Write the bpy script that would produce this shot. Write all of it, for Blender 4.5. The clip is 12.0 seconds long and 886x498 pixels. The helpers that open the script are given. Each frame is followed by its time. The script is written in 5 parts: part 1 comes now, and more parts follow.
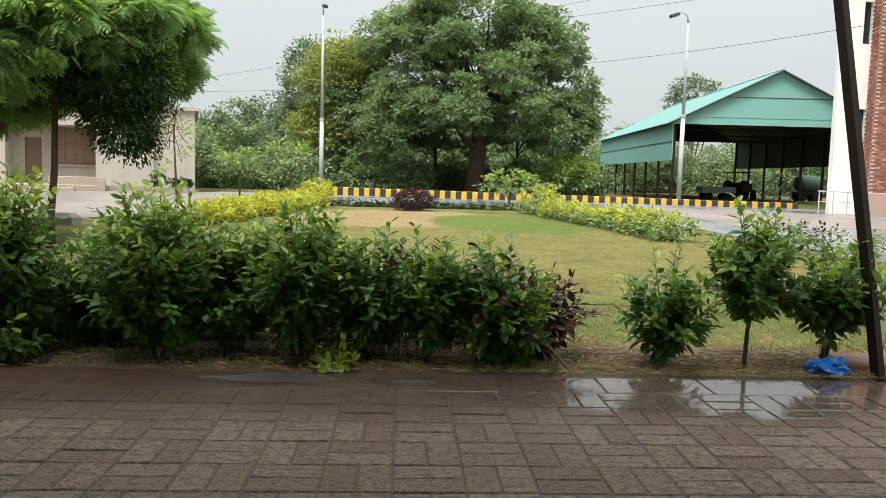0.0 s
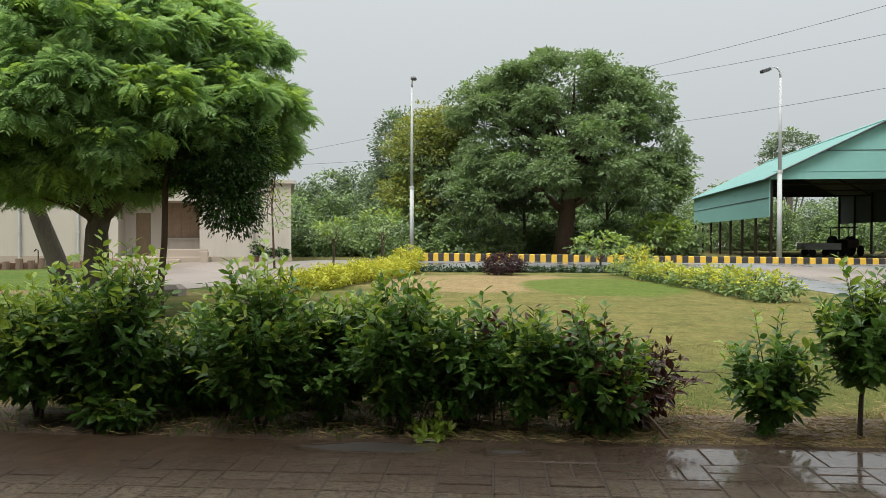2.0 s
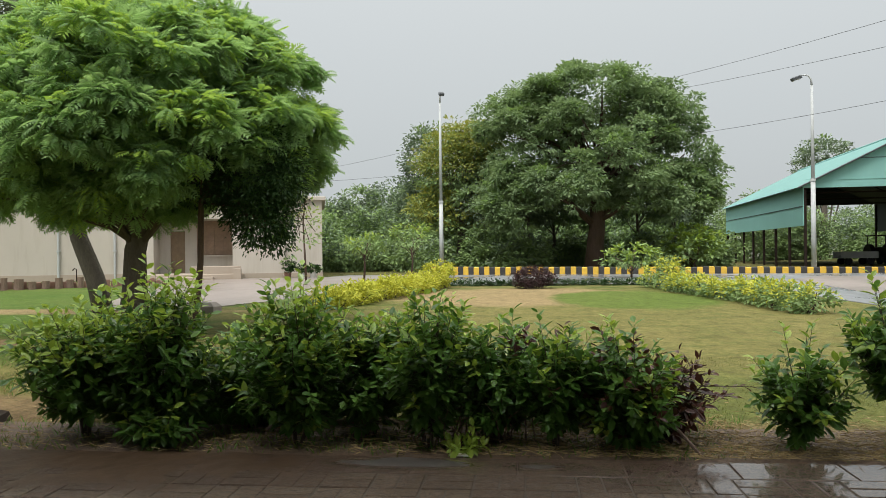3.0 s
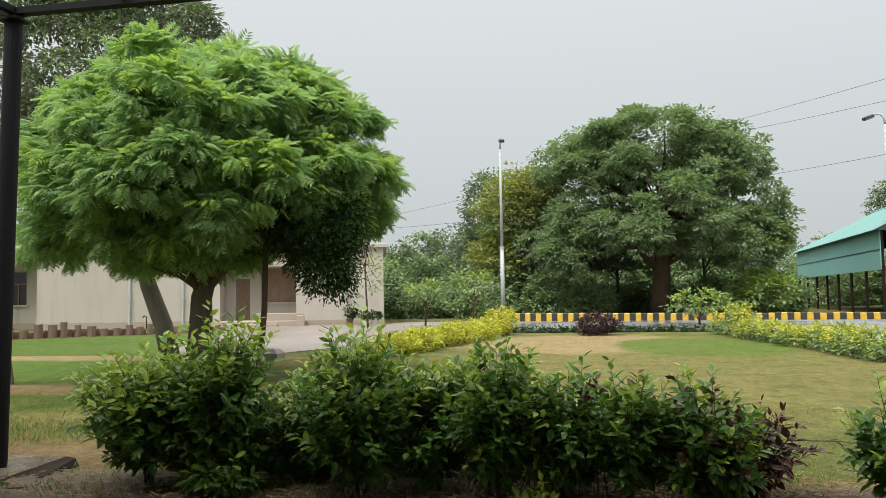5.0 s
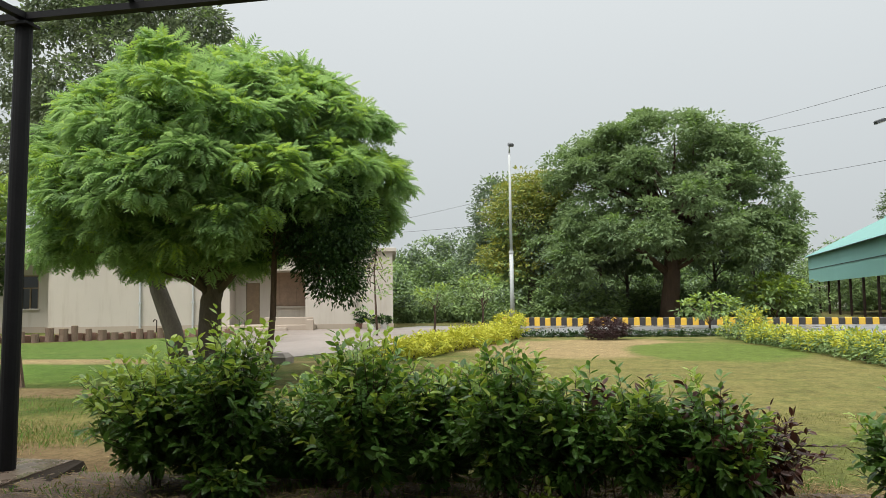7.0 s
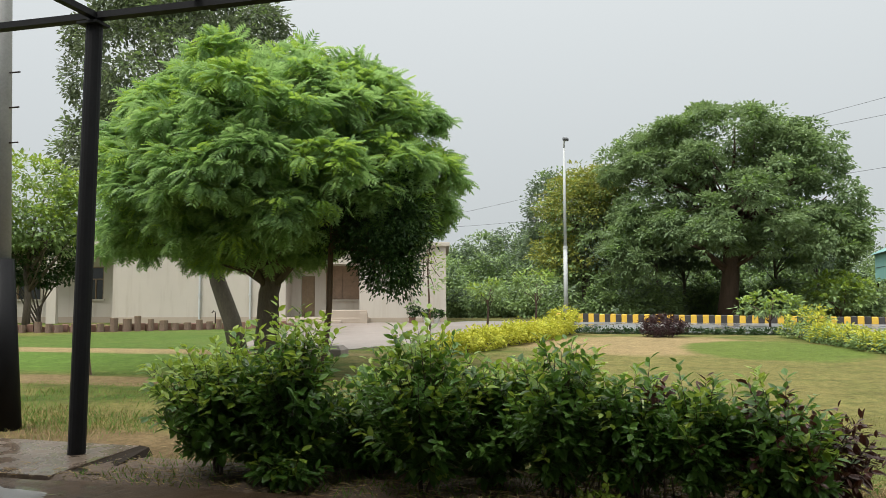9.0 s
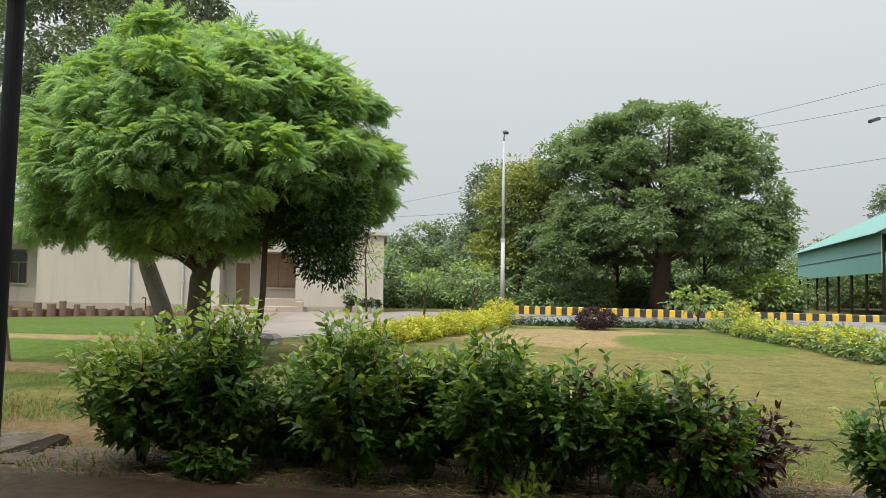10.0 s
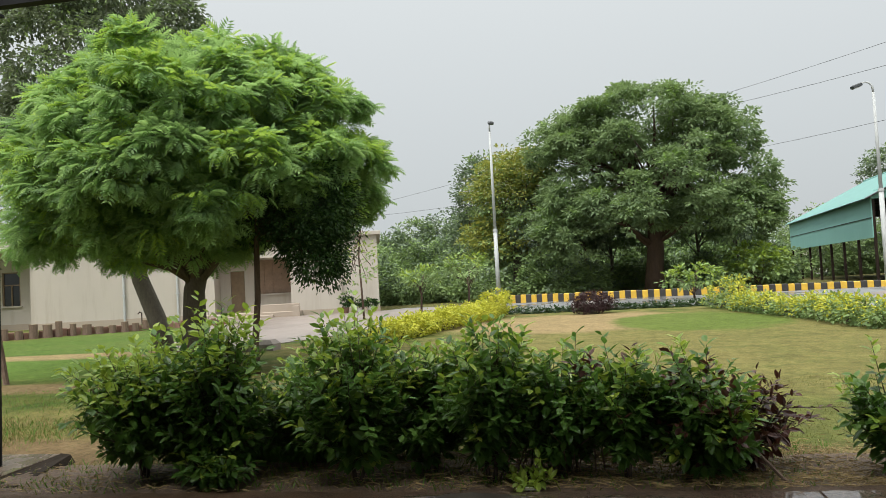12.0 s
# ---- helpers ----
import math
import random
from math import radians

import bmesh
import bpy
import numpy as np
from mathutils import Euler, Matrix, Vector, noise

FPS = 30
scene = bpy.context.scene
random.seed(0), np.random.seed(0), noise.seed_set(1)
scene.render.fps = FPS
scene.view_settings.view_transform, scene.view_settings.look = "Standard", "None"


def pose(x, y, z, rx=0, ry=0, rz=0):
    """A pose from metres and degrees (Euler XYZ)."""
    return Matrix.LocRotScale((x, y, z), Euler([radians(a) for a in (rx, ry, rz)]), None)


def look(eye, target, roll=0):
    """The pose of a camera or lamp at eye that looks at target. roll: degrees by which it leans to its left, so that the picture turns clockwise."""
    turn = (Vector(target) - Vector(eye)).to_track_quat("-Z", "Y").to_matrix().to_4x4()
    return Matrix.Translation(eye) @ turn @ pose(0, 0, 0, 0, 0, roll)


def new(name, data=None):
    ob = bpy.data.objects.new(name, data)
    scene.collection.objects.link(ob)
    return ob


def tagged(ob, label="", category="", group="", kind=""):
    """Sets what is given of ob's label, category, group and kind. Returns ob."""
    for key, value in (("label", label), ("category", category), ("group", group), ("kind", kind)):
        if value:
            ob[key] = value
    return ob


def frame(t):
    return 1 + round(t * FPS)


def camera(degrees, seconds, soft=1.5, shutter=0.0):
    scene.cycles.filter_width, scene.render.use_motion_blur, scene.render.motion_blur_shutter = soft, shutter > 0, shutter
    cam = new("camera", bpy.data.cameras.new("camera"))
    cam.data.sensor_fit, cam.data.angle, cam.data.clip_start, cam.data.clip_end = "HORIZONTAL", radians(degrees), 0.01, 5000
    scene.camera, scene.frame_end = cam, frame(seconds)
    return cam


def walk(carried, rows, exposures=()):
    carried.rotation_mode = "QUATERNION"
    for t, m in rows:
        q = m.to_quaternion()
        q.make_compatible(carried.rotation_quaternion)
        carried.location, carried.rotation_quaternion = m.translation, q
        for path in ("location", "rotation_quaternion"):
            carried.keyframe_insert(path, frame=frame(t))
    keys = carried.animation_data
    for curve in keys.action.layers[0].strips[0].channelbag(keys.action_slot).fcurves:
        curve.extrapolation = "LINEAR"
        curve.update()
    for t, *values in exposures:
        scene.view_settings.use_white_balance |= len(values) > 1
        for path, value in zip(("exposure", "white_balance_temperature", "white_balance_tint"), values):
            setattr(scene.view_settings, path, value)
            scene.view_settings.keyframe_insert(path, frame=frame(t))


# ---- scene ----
cam = camera(59.0, 12.0, 0.55)
PATH = [
    (0, (-0.007, -0.004, 1.15), (0.093, 1.985, 0.962), 1.6),
    (0.5, (-0.015, -0.026, 1.161), (0.085, 1.967, 1.021), 1.6),
    (1, (-0.022, -0.034, 1.168), (0.049, 1.964, 1.096), 1.4),
    (1.5, (-0.031, -0.052, 1.181), (-0.053, 1.948, 1.141), 0.8),
    (2, (-0.026, -0.063, 1.186), (-0.157, 1.932, 1.157), 0.1),
    (2.5, (-0.027, -0.155, 1.212), (-0.193, 1.838, 1.211), -0.7),
    (2.7, (-0.016, -0.187, 1.22), (-0.2, 1.804, 1.223), -0.8),
    (4.3, (-0.066, -0.184, 1.229), (-0.327, 1.799, 1.237), 0.0),
    (4.5, (-0.056, -0.142, 1.216), (-0.345, 1.837, 1.233), -0.6),
    (5, (-0.063, -0.063, 1.219), (-0.42, 1.9, 1.345), -0.9),
    (5.5, (-0.065, -0.076, 1.218), (-0.434, 1.886, 1.346), -0.8),
    (6, (-0.007, -0.119, 1.219), (-0.38, 1.842, 1.35), -0.7),
    (6.5, (-0.046, -0.08, 1.225), (-0.425, 1.88, 1.356), -0.6),
    (6.7, (-0.047, -0.066, 1.222), (-0.426, 1.893, 1.356), -0.8),
    (8.3, (-0.052, -0.033, 1.206), (-0.456, 1.921, 1.347), -0.3),
    (8.5, (-0.044, -0.09, 1.208), (-0.491, 1.855, 1.345), 0.1),
    (9, (-0.079, -0.061, 1.214), (-0.591, 1.868, 1.339), -0.2),
    (9.5, (-0.066, -0.044, 1.207), (-0.47, 1.912, 1.313), 1.2),
    (10, (-0.053, -0.034, 1.203), (-0.413, 1.93, 1.305), 0.8),
    (10.5, (-0.052, -0.068, 1.204), (-0.388, 1.9, 1.306), -3.0),
    (11, (-0.05, -0.086, 1.203), (-0.388, 1.883, 1.3), -3.8),
    (11.5, (-0.037, -0.069, 1.197), (-0.38, 1.9, 1.287), -3.7),
    (12, (-0.039, -0.013, 1.19), (-0.383, 1.955, 1.278), -3.1),
]
walk(cam, [(t, look(eye, target, roll)) for t, eye, target, roll in PATH],
     [(0, 0.25), (0.5, 0.15), (1.0, 0.0), (2, -0.06), (2.6, -0.08), (4.5, 0.02), (12, 0.02)])

# ---- world and light: a rainy, overcast day ----
wd = bpy.data.worlds.new("overcast_sky")
scene.world = wd
wd.use_nodes = True
wn, wl = wd.node_tree.nodes, wd.node_tree.links
wn.clear()
w_out = wn.new("ShaderNodeOutputWorld")
w_bg = wn.new("ShaderNodeBackground")
w_sky = wn.new("ShaderNodeTexSky")
w_sky.sky_type, w_sky.sun_disc = "NISHITA", False
w_sky.sun_elevation, w_sky.sun_rotation = radians(57), radians(209)
w_sky.dust_density, w_sky.air_density = 4.0, 1.5
w_tc = wn.new("ShaderNodeTexCoord")
w_sep = wn.new("ShaderNodeSeparateXYZ")
w_ramp = wn.new("ShaderNodeValToRGB")
w_ramp.color_ramp.elements[0].position, w_ramp.color_ramp.elements[0].color = 0.0, (0.54, 0.58, 0.60, 1)
w_ramp.color_ramp.elements[1].position, w_ramp.color_ramp.elements[1].color = 1.0, (3.0, 3.05, 3.0, 1)
e_ = w_ramp.color_ramp.elements.new(0.40)
e_.color = (0.77, 0.81, 0.82, 1)
w_mul = wn.new("ShaderNodeMixRGB")
w_mul.blend_type, w_mul.inputs[0].default_value = "MULTIPLY", 1.0
w_mul.inputs[2].default_value = (0.1, 0.1, 0.1, 1)
w_mix = wn.new("ShaderNodeMixRGB")
w_mix.inputs[0].default_value = 0.94
wl.new(w_tc.outputs["Generated"], w_sep.inputs[0])
wl.new(w_sep.outputs[2], w_ramp.inputs[0])
wl.new(w_sky.outputs[0], w_mul.inputs[1])
wl.new(w_mul.outputs[0], w_mix.inputs[1])
wl.new(w_ramp.outputs[0], w_mix.inputs[2])
wl.new(w_mix.outputs[0], w_bg.inputs[0])
wl.new(w_bg.outputs[0], w_out.inputs[0])
sun = new("sun", bpy.data.lights.new("sun", "SUN"))
sun.data.energy, sun.data.angle, sun.data.color = 3.15, radians(25), (1.0, 0.97, 0.92)
sun.matrix_world = look((-12, -12, 40), (0, 10, 0))


# ---- materials ----
class Mat:
    """A node material with a principled shader and short ways to add noise, ramps and bumps."""

    def __init__(self, name, rough=0.6, metal=0.0):
        self.m = bpy.data.materials.new(name)
        self.m.use_nodes = True
        self.n, self.l = self.m.node_tree.nodes, self.m.node_tree.links
        self.p = self.n["Principled BSDF"]
        self.p.inputs["Roughness"].default_value = rough
        self.p.inputs["Metallic"].default_value = metal
        self.tc = self.n.new("ShaderNodeTexCoord")
        self.geo = self.n.new("ShaderNodeNewGeometry")

    def noise(self, scale, detail=4, rough=0.6, stretch=(1, 1, 1), world=True):
        t = self.n.new("ShaderNodeTexNoise")
        t.inputs["Scale"].default_value, t.inputs["Detail"].default_value, t.inputs["Roughness"].default_value = scale, detail, rough
        mp = self.n.new("ShaderNodeMapping")
        mp.inputs["Scale"].default_value = stretch
        self.l.new(self.geo.outputs["Position"] if world else self.tc.outputs["Object"], mp.inputs[0])
        self.l.new(mp.outputs[0], t.inputs["Vector"])
        return t.outputs["Fac"]

    def ramp(self, fac, *stops):
        r = self.n.new("ShaderNodeValToRGB")
        el = r.color_ramp.elements
        while len(el) < len(stops):
            el.new(0.5)
        for e, (pos, col) in zip(el, stops):
            e.position = pos
            e.color = (*col, 1) if not isinstance(col, (int, float)) else (col, col, col, 1)
        self.l.new(fac, r.inputs[0])
        return r.outputs[0]

    def mix(self, fac, a, b, mode="MIX"):
        x = self.n.new("ShaderNodeMixRGB")
        x.blend_type = mode
        for k, v in enumerate((fac, a, b)):
            if hasattr(v, "is_linked"):
                self.l.new(v, x.inputs[k])
            elif isinstance(v, (int, float)):
                x.inputs[k].default_value = v if k == 0 else (v, v, v, 1)
            else:
                x.inputs[k].default_value = (*v, 1)
        return x.outputs[0]

    def math(self, op, a, b=0.0, clamp=False):
        x = self.n.new("ShaderNodeMath")
        x.operation, x.use_clamp = op, clamp
        for k, v in enumerate((a, b)):
            if hasattr(v, "is_linked"):
                self.l.new(v, x.inputs[k])
            else:
                x.inputs[k].default_value = v
        return x.outputs[0]

    def axis(self, k, world=True):
        s = self.n.new("ShaderNodeSeparateXYZ")
        self.l.new(self.geo.outputs["Position"] if world else self.tc.outputs["Object"], s.inputs[0])
        return s.outputs[k]

    def spot(self, x, y, rx, ry, soft=0.5, wobble=0.6, scale=0.8):
        """1 inside an uneven oval patch of the ground, 0 outside."""
        dx = self.math("DIVIDE", self.math("SUBTRACT", self.axis(0), x), rx)
        dy = self.math("DIVIDE", self.math("SUBTRACT", self.axis(1), y), ry)
        d = self.math("ADD", self.math("MULTIPLY", dx, dx), self.math("MULTIPLY", dy, dy))
        d = self.math("ADD", d, self.math("MULTIPLY", self.math("SUBTRACT", self.noise(scale), 0.5), wobble * 2))
        return self.math("SUBTRACT", 1.0, self.math("DIVIDE", self.math("SUBTRACT", d, 1 - soft), 2 * soft), clamp=True)

    def color(self, c):
        if hasattr(c, "is_linked"):
            self.l.new(c, self.p.inputs["Base Color"])
        else:
            self.p.inputs["Base Color"].default_value = (*c, 1)
        return self

    def rough(self, fac):
        self.l.new(fac, self.p.inputs["Roughness"])
        return self

    def bump(self, fac, strength=0.3, dist=0.01):
        b = self.n.new("ShaderNodeBump")
        b.inputs["Strength"].default_value, b.inputs["Distance"].default_value = strength, dist
        self.l.new(fac, b.inputs["Height"])
        self.l.new(b.outputs[0], self.p.inputs["Normal"])
        return self


def leaf_mat(name, dark, mid, light, rough=0.38, through_=0.3, big=0.8, gloss=0.27):
    m = Mat(name, rough)
    isl = m.geo.outputs["Random Per Island"]
    c = m.ramp(isl, (0.0, dark), (0.55, mid), (1.0, light))
    n = m.noise(big, 3)
    c = m.mix(m.ramp(n, (0.35, 0.0), (0.65, 0.45)), c, light)
    m.color(c)
    tr = m.n.new("ShaderNodeBsdfTranslucent")
    m.l.new(m.mix(0.5, c, (min(1, light[0] * 1.5), min(1, light[1] * 1.5), light[2])), tr.inputs[0])
    ms = m.n.new("ShaderNodeMixShader")
    ms.inputs[0].default_value = through_
    out = m.n["Material Output"]
    m.l.new(m.p.outputs[0], ms.inputs[1])
    m.l.new(tr.outputs[0], ms.inputs[2])
    m.l.new(ms.outputs[0], out.inputs[0])
    m.p.inputs["Specular IOR Level"].default_value = gloss
    return m.m


def plain(name, col, rough=0.6, metal=0.0, var=0.15, scale=3.0, bump=0.1):
    m = Mat(name, rough, metal)
    a = tuple(c * (1 - var) for c in col)
    b = tuple(min(1, c * (1 + var)) for c in col)
    n1, n2 = m.noise(scale, 5), m.noise(scale * 14, 4)
    c = m.mix(0.4, m.ramp(n1, (0.3, a), (0.7, b)), m.ramp(n2, (0.3, a), (0.7, b)))
    m.color(c)
    if bump:
        m.bump(n2, bump, 0.004)
    return m.m


def make_ground():
    m = Mat("lawn_ground", 0.85)
    fine, mid, big = m.noise(9.0, 6, 0.75), m.noise(1.3, 5), m.noise(0.25, 3)
    green = m.ramp(fine, (0.25, (0.035, 0.065, 0.013)), (0.75, (0.105, 0.145, 0.03)))
    dry = m.ramp(fine, (0.25, (0.12, 0.11, 0.035)), (0.75, (0.255, 0.22, 0.08)))
    soil = m.ramp(fine, (0.25, (0.09, 0.055, 0.03)), (0.75, (0.24, 0.16, 0.09)))
    tan = m.ramp(fine, (0.25, (0.25, 0.175, 0.09)), (0.75, (0.38, 0.28, 0.15)))
    c = m.mix(m.ramp(m.mix(0.5, mid, big), (0.42, 0.0), (0.58, 1.0)), green, dry)
    # mown inner lawn is dry and yellowish, its far end bare
    c = m.mix(m.math("MULTIPLY", m.math("MULTIPLY", m.spot(1.2, 12, 5.2, 9, 0.4), m.ramp(m.noise(2.4, 5, 0.7), (0.36, 0.5), (0.6, 1.0))), 0.95), c, dry)
    c = m.mix(m.math("MULTIPLY", m.spot(-0.2, 21.5, 3.4, 4.2, 0.25), 0.85), c, tan)
    c = m.mix(m.math("MULTIPLY", m.spot(2.6, 20.0, 2.0, 3.6, 0.2), 0.95), c, m.ramp(fine, (0.25, (0.06, 0.10, 0.018)), (0.75, (0.15, 0.20, 0.04))))
    c = m.mix(m.math("MULTIPLY", m.spot(2.6, 6.2, 3.6, 1.6, 0.5, 0.8, 1.4), 0.5), c, green)
    # greener lawn towards the building
    c = m.mix(m.math("MULTIPLY", m.spot(-14, 20, 7, 9, 0.3), 0.8), c, m.ramp(fine, (0.25, (0.045, 0.095, 0.016)), (0.75, (0.12, 0.19, 0.04))))
    c = m.mix(m.math("MULTIPLY", m.spot(-12.5, 16.3, 6.5, 0.8, 0.35, 0.8, 0.5), 0.9), c, tan)
    c = m.mix(m.math("MULTIPLY", m.spot(-8.8, 10.3, 3.6, 0.6, 0.3), 0.85), c, m.mix(0.5, soil, tan))
    c = m.mix(m.math("MULTIPLY", m.spot(-5.5, 6.6, 3.4, 1.3, 0.5, 0.9, 1.6), 0.85), c, dry)
    c = m.mix(m.math("MULTIPLY", m.spot(-5.6, 5.9, 3.0, 0.6, 0.5, 1.0, 2.2), 0.85), c, soil)
    c = m.mix(m.math("MULTIPLY", m.spot(-11.5, 13.4, 5.5, 2.2, 0.4, 0.6, 0.7), 0.8), c, m.ramp(fine, (0.25, (0.06, 0.125, 0.02)), (0.75, (0.15, 0.235, 0.045))))
    # bare earth under the shrubs, and woodland floor behind the kerb
    c = m.mix(m.math("MULTIPLY", m.spot(-1.0, 4.9, 5.0, 0.8, 0.4, 0.5, 2.0), 0.8), c, soil)
    c = m.mix(m.math("MULTIPLY", m.math("GREATER_THAN", m.axis(1), 41.5), 0.7), c, m.mix(0.5, green, soil))
    c = m.mix(m.ramp(m.noise(26, 5, 0.8), (0.36, 0.55), (0.52, 0.0)), c, (0.05, 0.055, 0.015))
    c = m.mix(1.0, c, m.mix(0.5, m.ramp(m.noise(1.7, 6, 0.75), (0.32, 0.62), (0.68, 1.3)), m.ramp(m.noise(6.0, 5, 0.8, (1, 0.5, 1)), (0.32, 0.6), (0.68, 1.3))), "MULTIPLY")
    m.p.inputs["Specular IOR Level"].default_value = 0.08
    m.color(c).bump(m.mix(0.5, fine, m.noise(40, 4)), 0.9, 0.06)
    return m.m


M_GROUND = make_ground()


def make_soil():
    m = Mat("damp_soil", 0.7)
    n1, n2 = m.noise(3.0, 5), m.noise(30, 6, 0.7)
    c = m.mix(0.5, m.ramp(n1, (0.3, (0.06, 0.037, 0.023)), (0.7, (0.135, 0.088, 0.056))), m.ramp(n2, (0.3, (0.04, 0.025, 0.016)), (0.7, (0.19, 0.128, 0.078))))
    return m.color(c).bump(n2, 0.8, 0.03).m


def make_brick():
    m = Mat("wet_paving_brick", 0.35)
    oi = m.n.new("ShaderNodeObjectInfo")
    tone = m.math("FRACT", m.math("ADD", oi.outputs["Random"], m.geo.outputs["Random Per Island"]))
    n1, n2, n3 = m.noise(1.1, 4), m.noise(22, 6, 0.7), m.noise(90, 4)
    n4, n5, n6 = m.noise(0.45, 4), m.noise(150, 3), m.noise(38, 5, 0.75, (0.6, 1.0, 1.0))
    c = m.ramp(tone, (0.0, (0.108, 0.052, 0.029)), (0.35, (0.18, 0.125, 0.08)), (0.7, (0.23, 0.172, 0.115)), (1.0, (0.12, 0.07, 0.04)))
    c = m.mix(m.ramp(n4, (0.4, 0.0), (0.62, 0.6)), c, (0.085, 0.055, 0.031))
    c = m.mix(m.ramp(n1, (0.42, 0.0), (0.65, 0.5)), c, (0.19, 0.15, 0.10))
    c = m.mix(m.ramp(n2, (0.36, 0.75), (0.52, 0.0)), c, (0.055, 0.038, 0.022))
    c = m.mix(m.ramp(n6, (0.41, 0.9), (0.52, 0.0)), c, (0.045, 0.031, 0.019))
    c = m.mix(m.ramp(n5, (0.54, 0.0), (0.66, 0.75)), c, (0.31, 0.26, 0.185))
    c = m.mix(m.ramp(m.noise(55, 3, 0.8, (0.7, 1.0, 1.0)), (0.33, 0.85), (0.42, 0.0)), c, (0.03, 0.021, 0.014))
    m.color(c)
    m.rough(m.ramp(m.mix(0.5, n1, n2), (0.35, 0.45), (0.62, 0.85)))
    m.p.inputs["Specular IOR Level"].default_value = 0.3
    # mud washed from the bed, and rain water standing as a film along the edge
    c = m.mix(m.math("MULTIPLY", m.spot(-2.6, 4.2, 1.5, 0.55, 0.4, 0.6, 2.0), 0.8), c, m.mix(n2, (0.05, 0.03, 0.018), (0.10, 0.065, 0.04)))
    damp = m.spot(-0.5, 4.35, 7.0, 0.75, 0.5, 0.5, 1.5)
    c = m.mix(m.math("MULTIPLY", damp, 0.75), c, m.mix(0.5, m.mix(1.0, c, (0.42, 0.34, 0.28), "MULTIPLY"), (0.06, 0.035, 0.022)))
    m.color(c)
    wet = m.spot(1.6, 4.12, 1.5, 0.40, 0.3, 0.42, 2.6)
    for x, y, rx, ry in ((-0.72, 4.29, 0.5, 0.14), (2.75, 4.2, 0.5, 0.26), (-4.3, 3.9, 0.9, 0.35), (0.1, 4.27, 0.35, 0.1), (1.85, 3.85, 0.45, 0.2), (-2.2, 4.3, 0.25, 0.08)):
        wet = m.math("MAXIMUM", wet, m.spot(x, y, rx, ry, 0.35, 0.5, 3.5))
    film = m.math("MULTIPLY", damp, m.ramp(m.noise(9, 5, 0.7), (0.42, 0.0), (0.6, 0.55)))
    m.l.new(m.math("MAXIMUM", wet, film), m.p.inputs["Coat Weight"])
    m.p.inputs["Coat Roughness"].default_value = 0.08
    m.p.inputs["Coat IOR"].default_value = 1.6
    return m.bump(m.mix(0.5, m.mix(0.5, n2, n3), n6), 1.0, 0.02).m


def make_water():
    """A thin clear film: it lets the paving show and mirrors the sky at low angles."""
    m = Mat("rain_water", 0.04)
    gl, tr = m.n.new("ShaderNodeBsdfGlossy"), m.n.new("ShaderNodeBsdfTransparent")
    gl.inputs["Roughness"].default_value = 0.38
    tr.inputs[0].default_value = (0.72, 0.70, 0.66, 1)
    bp = m.n.new("ShaderNodeBump")
    bp.inputs["Strength"].default_value, bp.inputs["Distance"].default_value = 0.9, 0.02
    m.l.new(m.noise(40, 2), bp.inputs["Height"])
    fr, ms = m.n.new("ShaderNodeFresnel"), m.n.new("ShaderNodeMixShader")
    fr.inputs[0].default_value = 1.45
    m.l.new(bp.outputs[0], gl.inputs["Normal"])
    m.l.new(fr.outputs[0], ms.inputs[0])
    m.l.new(tr.outputs[0], ms.inputs[1])
    m.l.new(gl.outputs[0], ms.inputs[2])
    m.l.new(ms.outputs[0], m.n["Material Output"].inputs[0])
    return m.m


def make_asphalt(name, a, b, lo=0.15):
    m = Mat(name, 0.3)
    n1, n2 = m.noise(0.5, 5, stretch=(1, 0.4, 1)), m.noise(35, 4)
    c = m.mix(0.3, m.ramp(n1, (0.3, a), (0.7, b)), m.ramp(n2, (0.3, a), (0.7, b)))
    m.color(c).rough(m.ramp(n1, (0.35, lo), (0.65, 0.55)))
    return m.bump(n2, 0.2, 0.01).m


def make_plaster(name, col, streak=(0.30, 0.25, 0.19)):
    m = Mat(name, 0.75)
    n1, n2, n3 = m.noise(0.6, 5), m.noise(3.0, 5, stretch=(1, 1, 0.12)), m.noise(25, 5)
    c = m.mix(m.ramp(n1, (0.35, 0.0), (0.7, 0.35)), col, tuple(v * 0.82 for v in col))
    c = m.mix(m.ramp(n2, (0.5, 0.0), (0.75, 0.35)), c, streak)
    return m.color(c).bump(n3, 0.15, 0.01).m


def make_wall_brick():
    m = Mat("red_facing_brick", 0.7)
    oi = m.n.new("ShaderNodeObjectInfo")
    tone = m.math("FRACT", m.math("ADD", oi.outputs["Random"], m.geo.outputs["Random Per Island"]))
    n = m.noise(12, 5)
    c = m.ramp(tone, (0.0, (0.20, 0.062, 0.045)), (0.5, (0.28, 0.095, 0.068)), (0.9, (0.33, 0.14, 0.10)), (1.0, (0.5, 0.36, 0.28)))
    return m.color(m.mix(m.ramp(n, (0.4, 0.0), (0.7, 0.4)), c, (0.16, 0.06, 0.045))).bump(n, 0.3, 0.01).m


def make_bark(name, a, b, scale=6.0):
    m = Mat(name, 0.8)
    n1, n2 = m.noise(scale, 6, 0.7, (1, 1, 0.2)), m.noise(scale * 6, 5, 0.7, (1, 1, 0.35))
    c = m.mix(0.5, m.ramp(n1, (0.3, a), (0.7, b)), m.ramp(n2, (0.3, a), (0.7, b)))
    return m.color(c).bump(n2, 0.8, 0.03).m


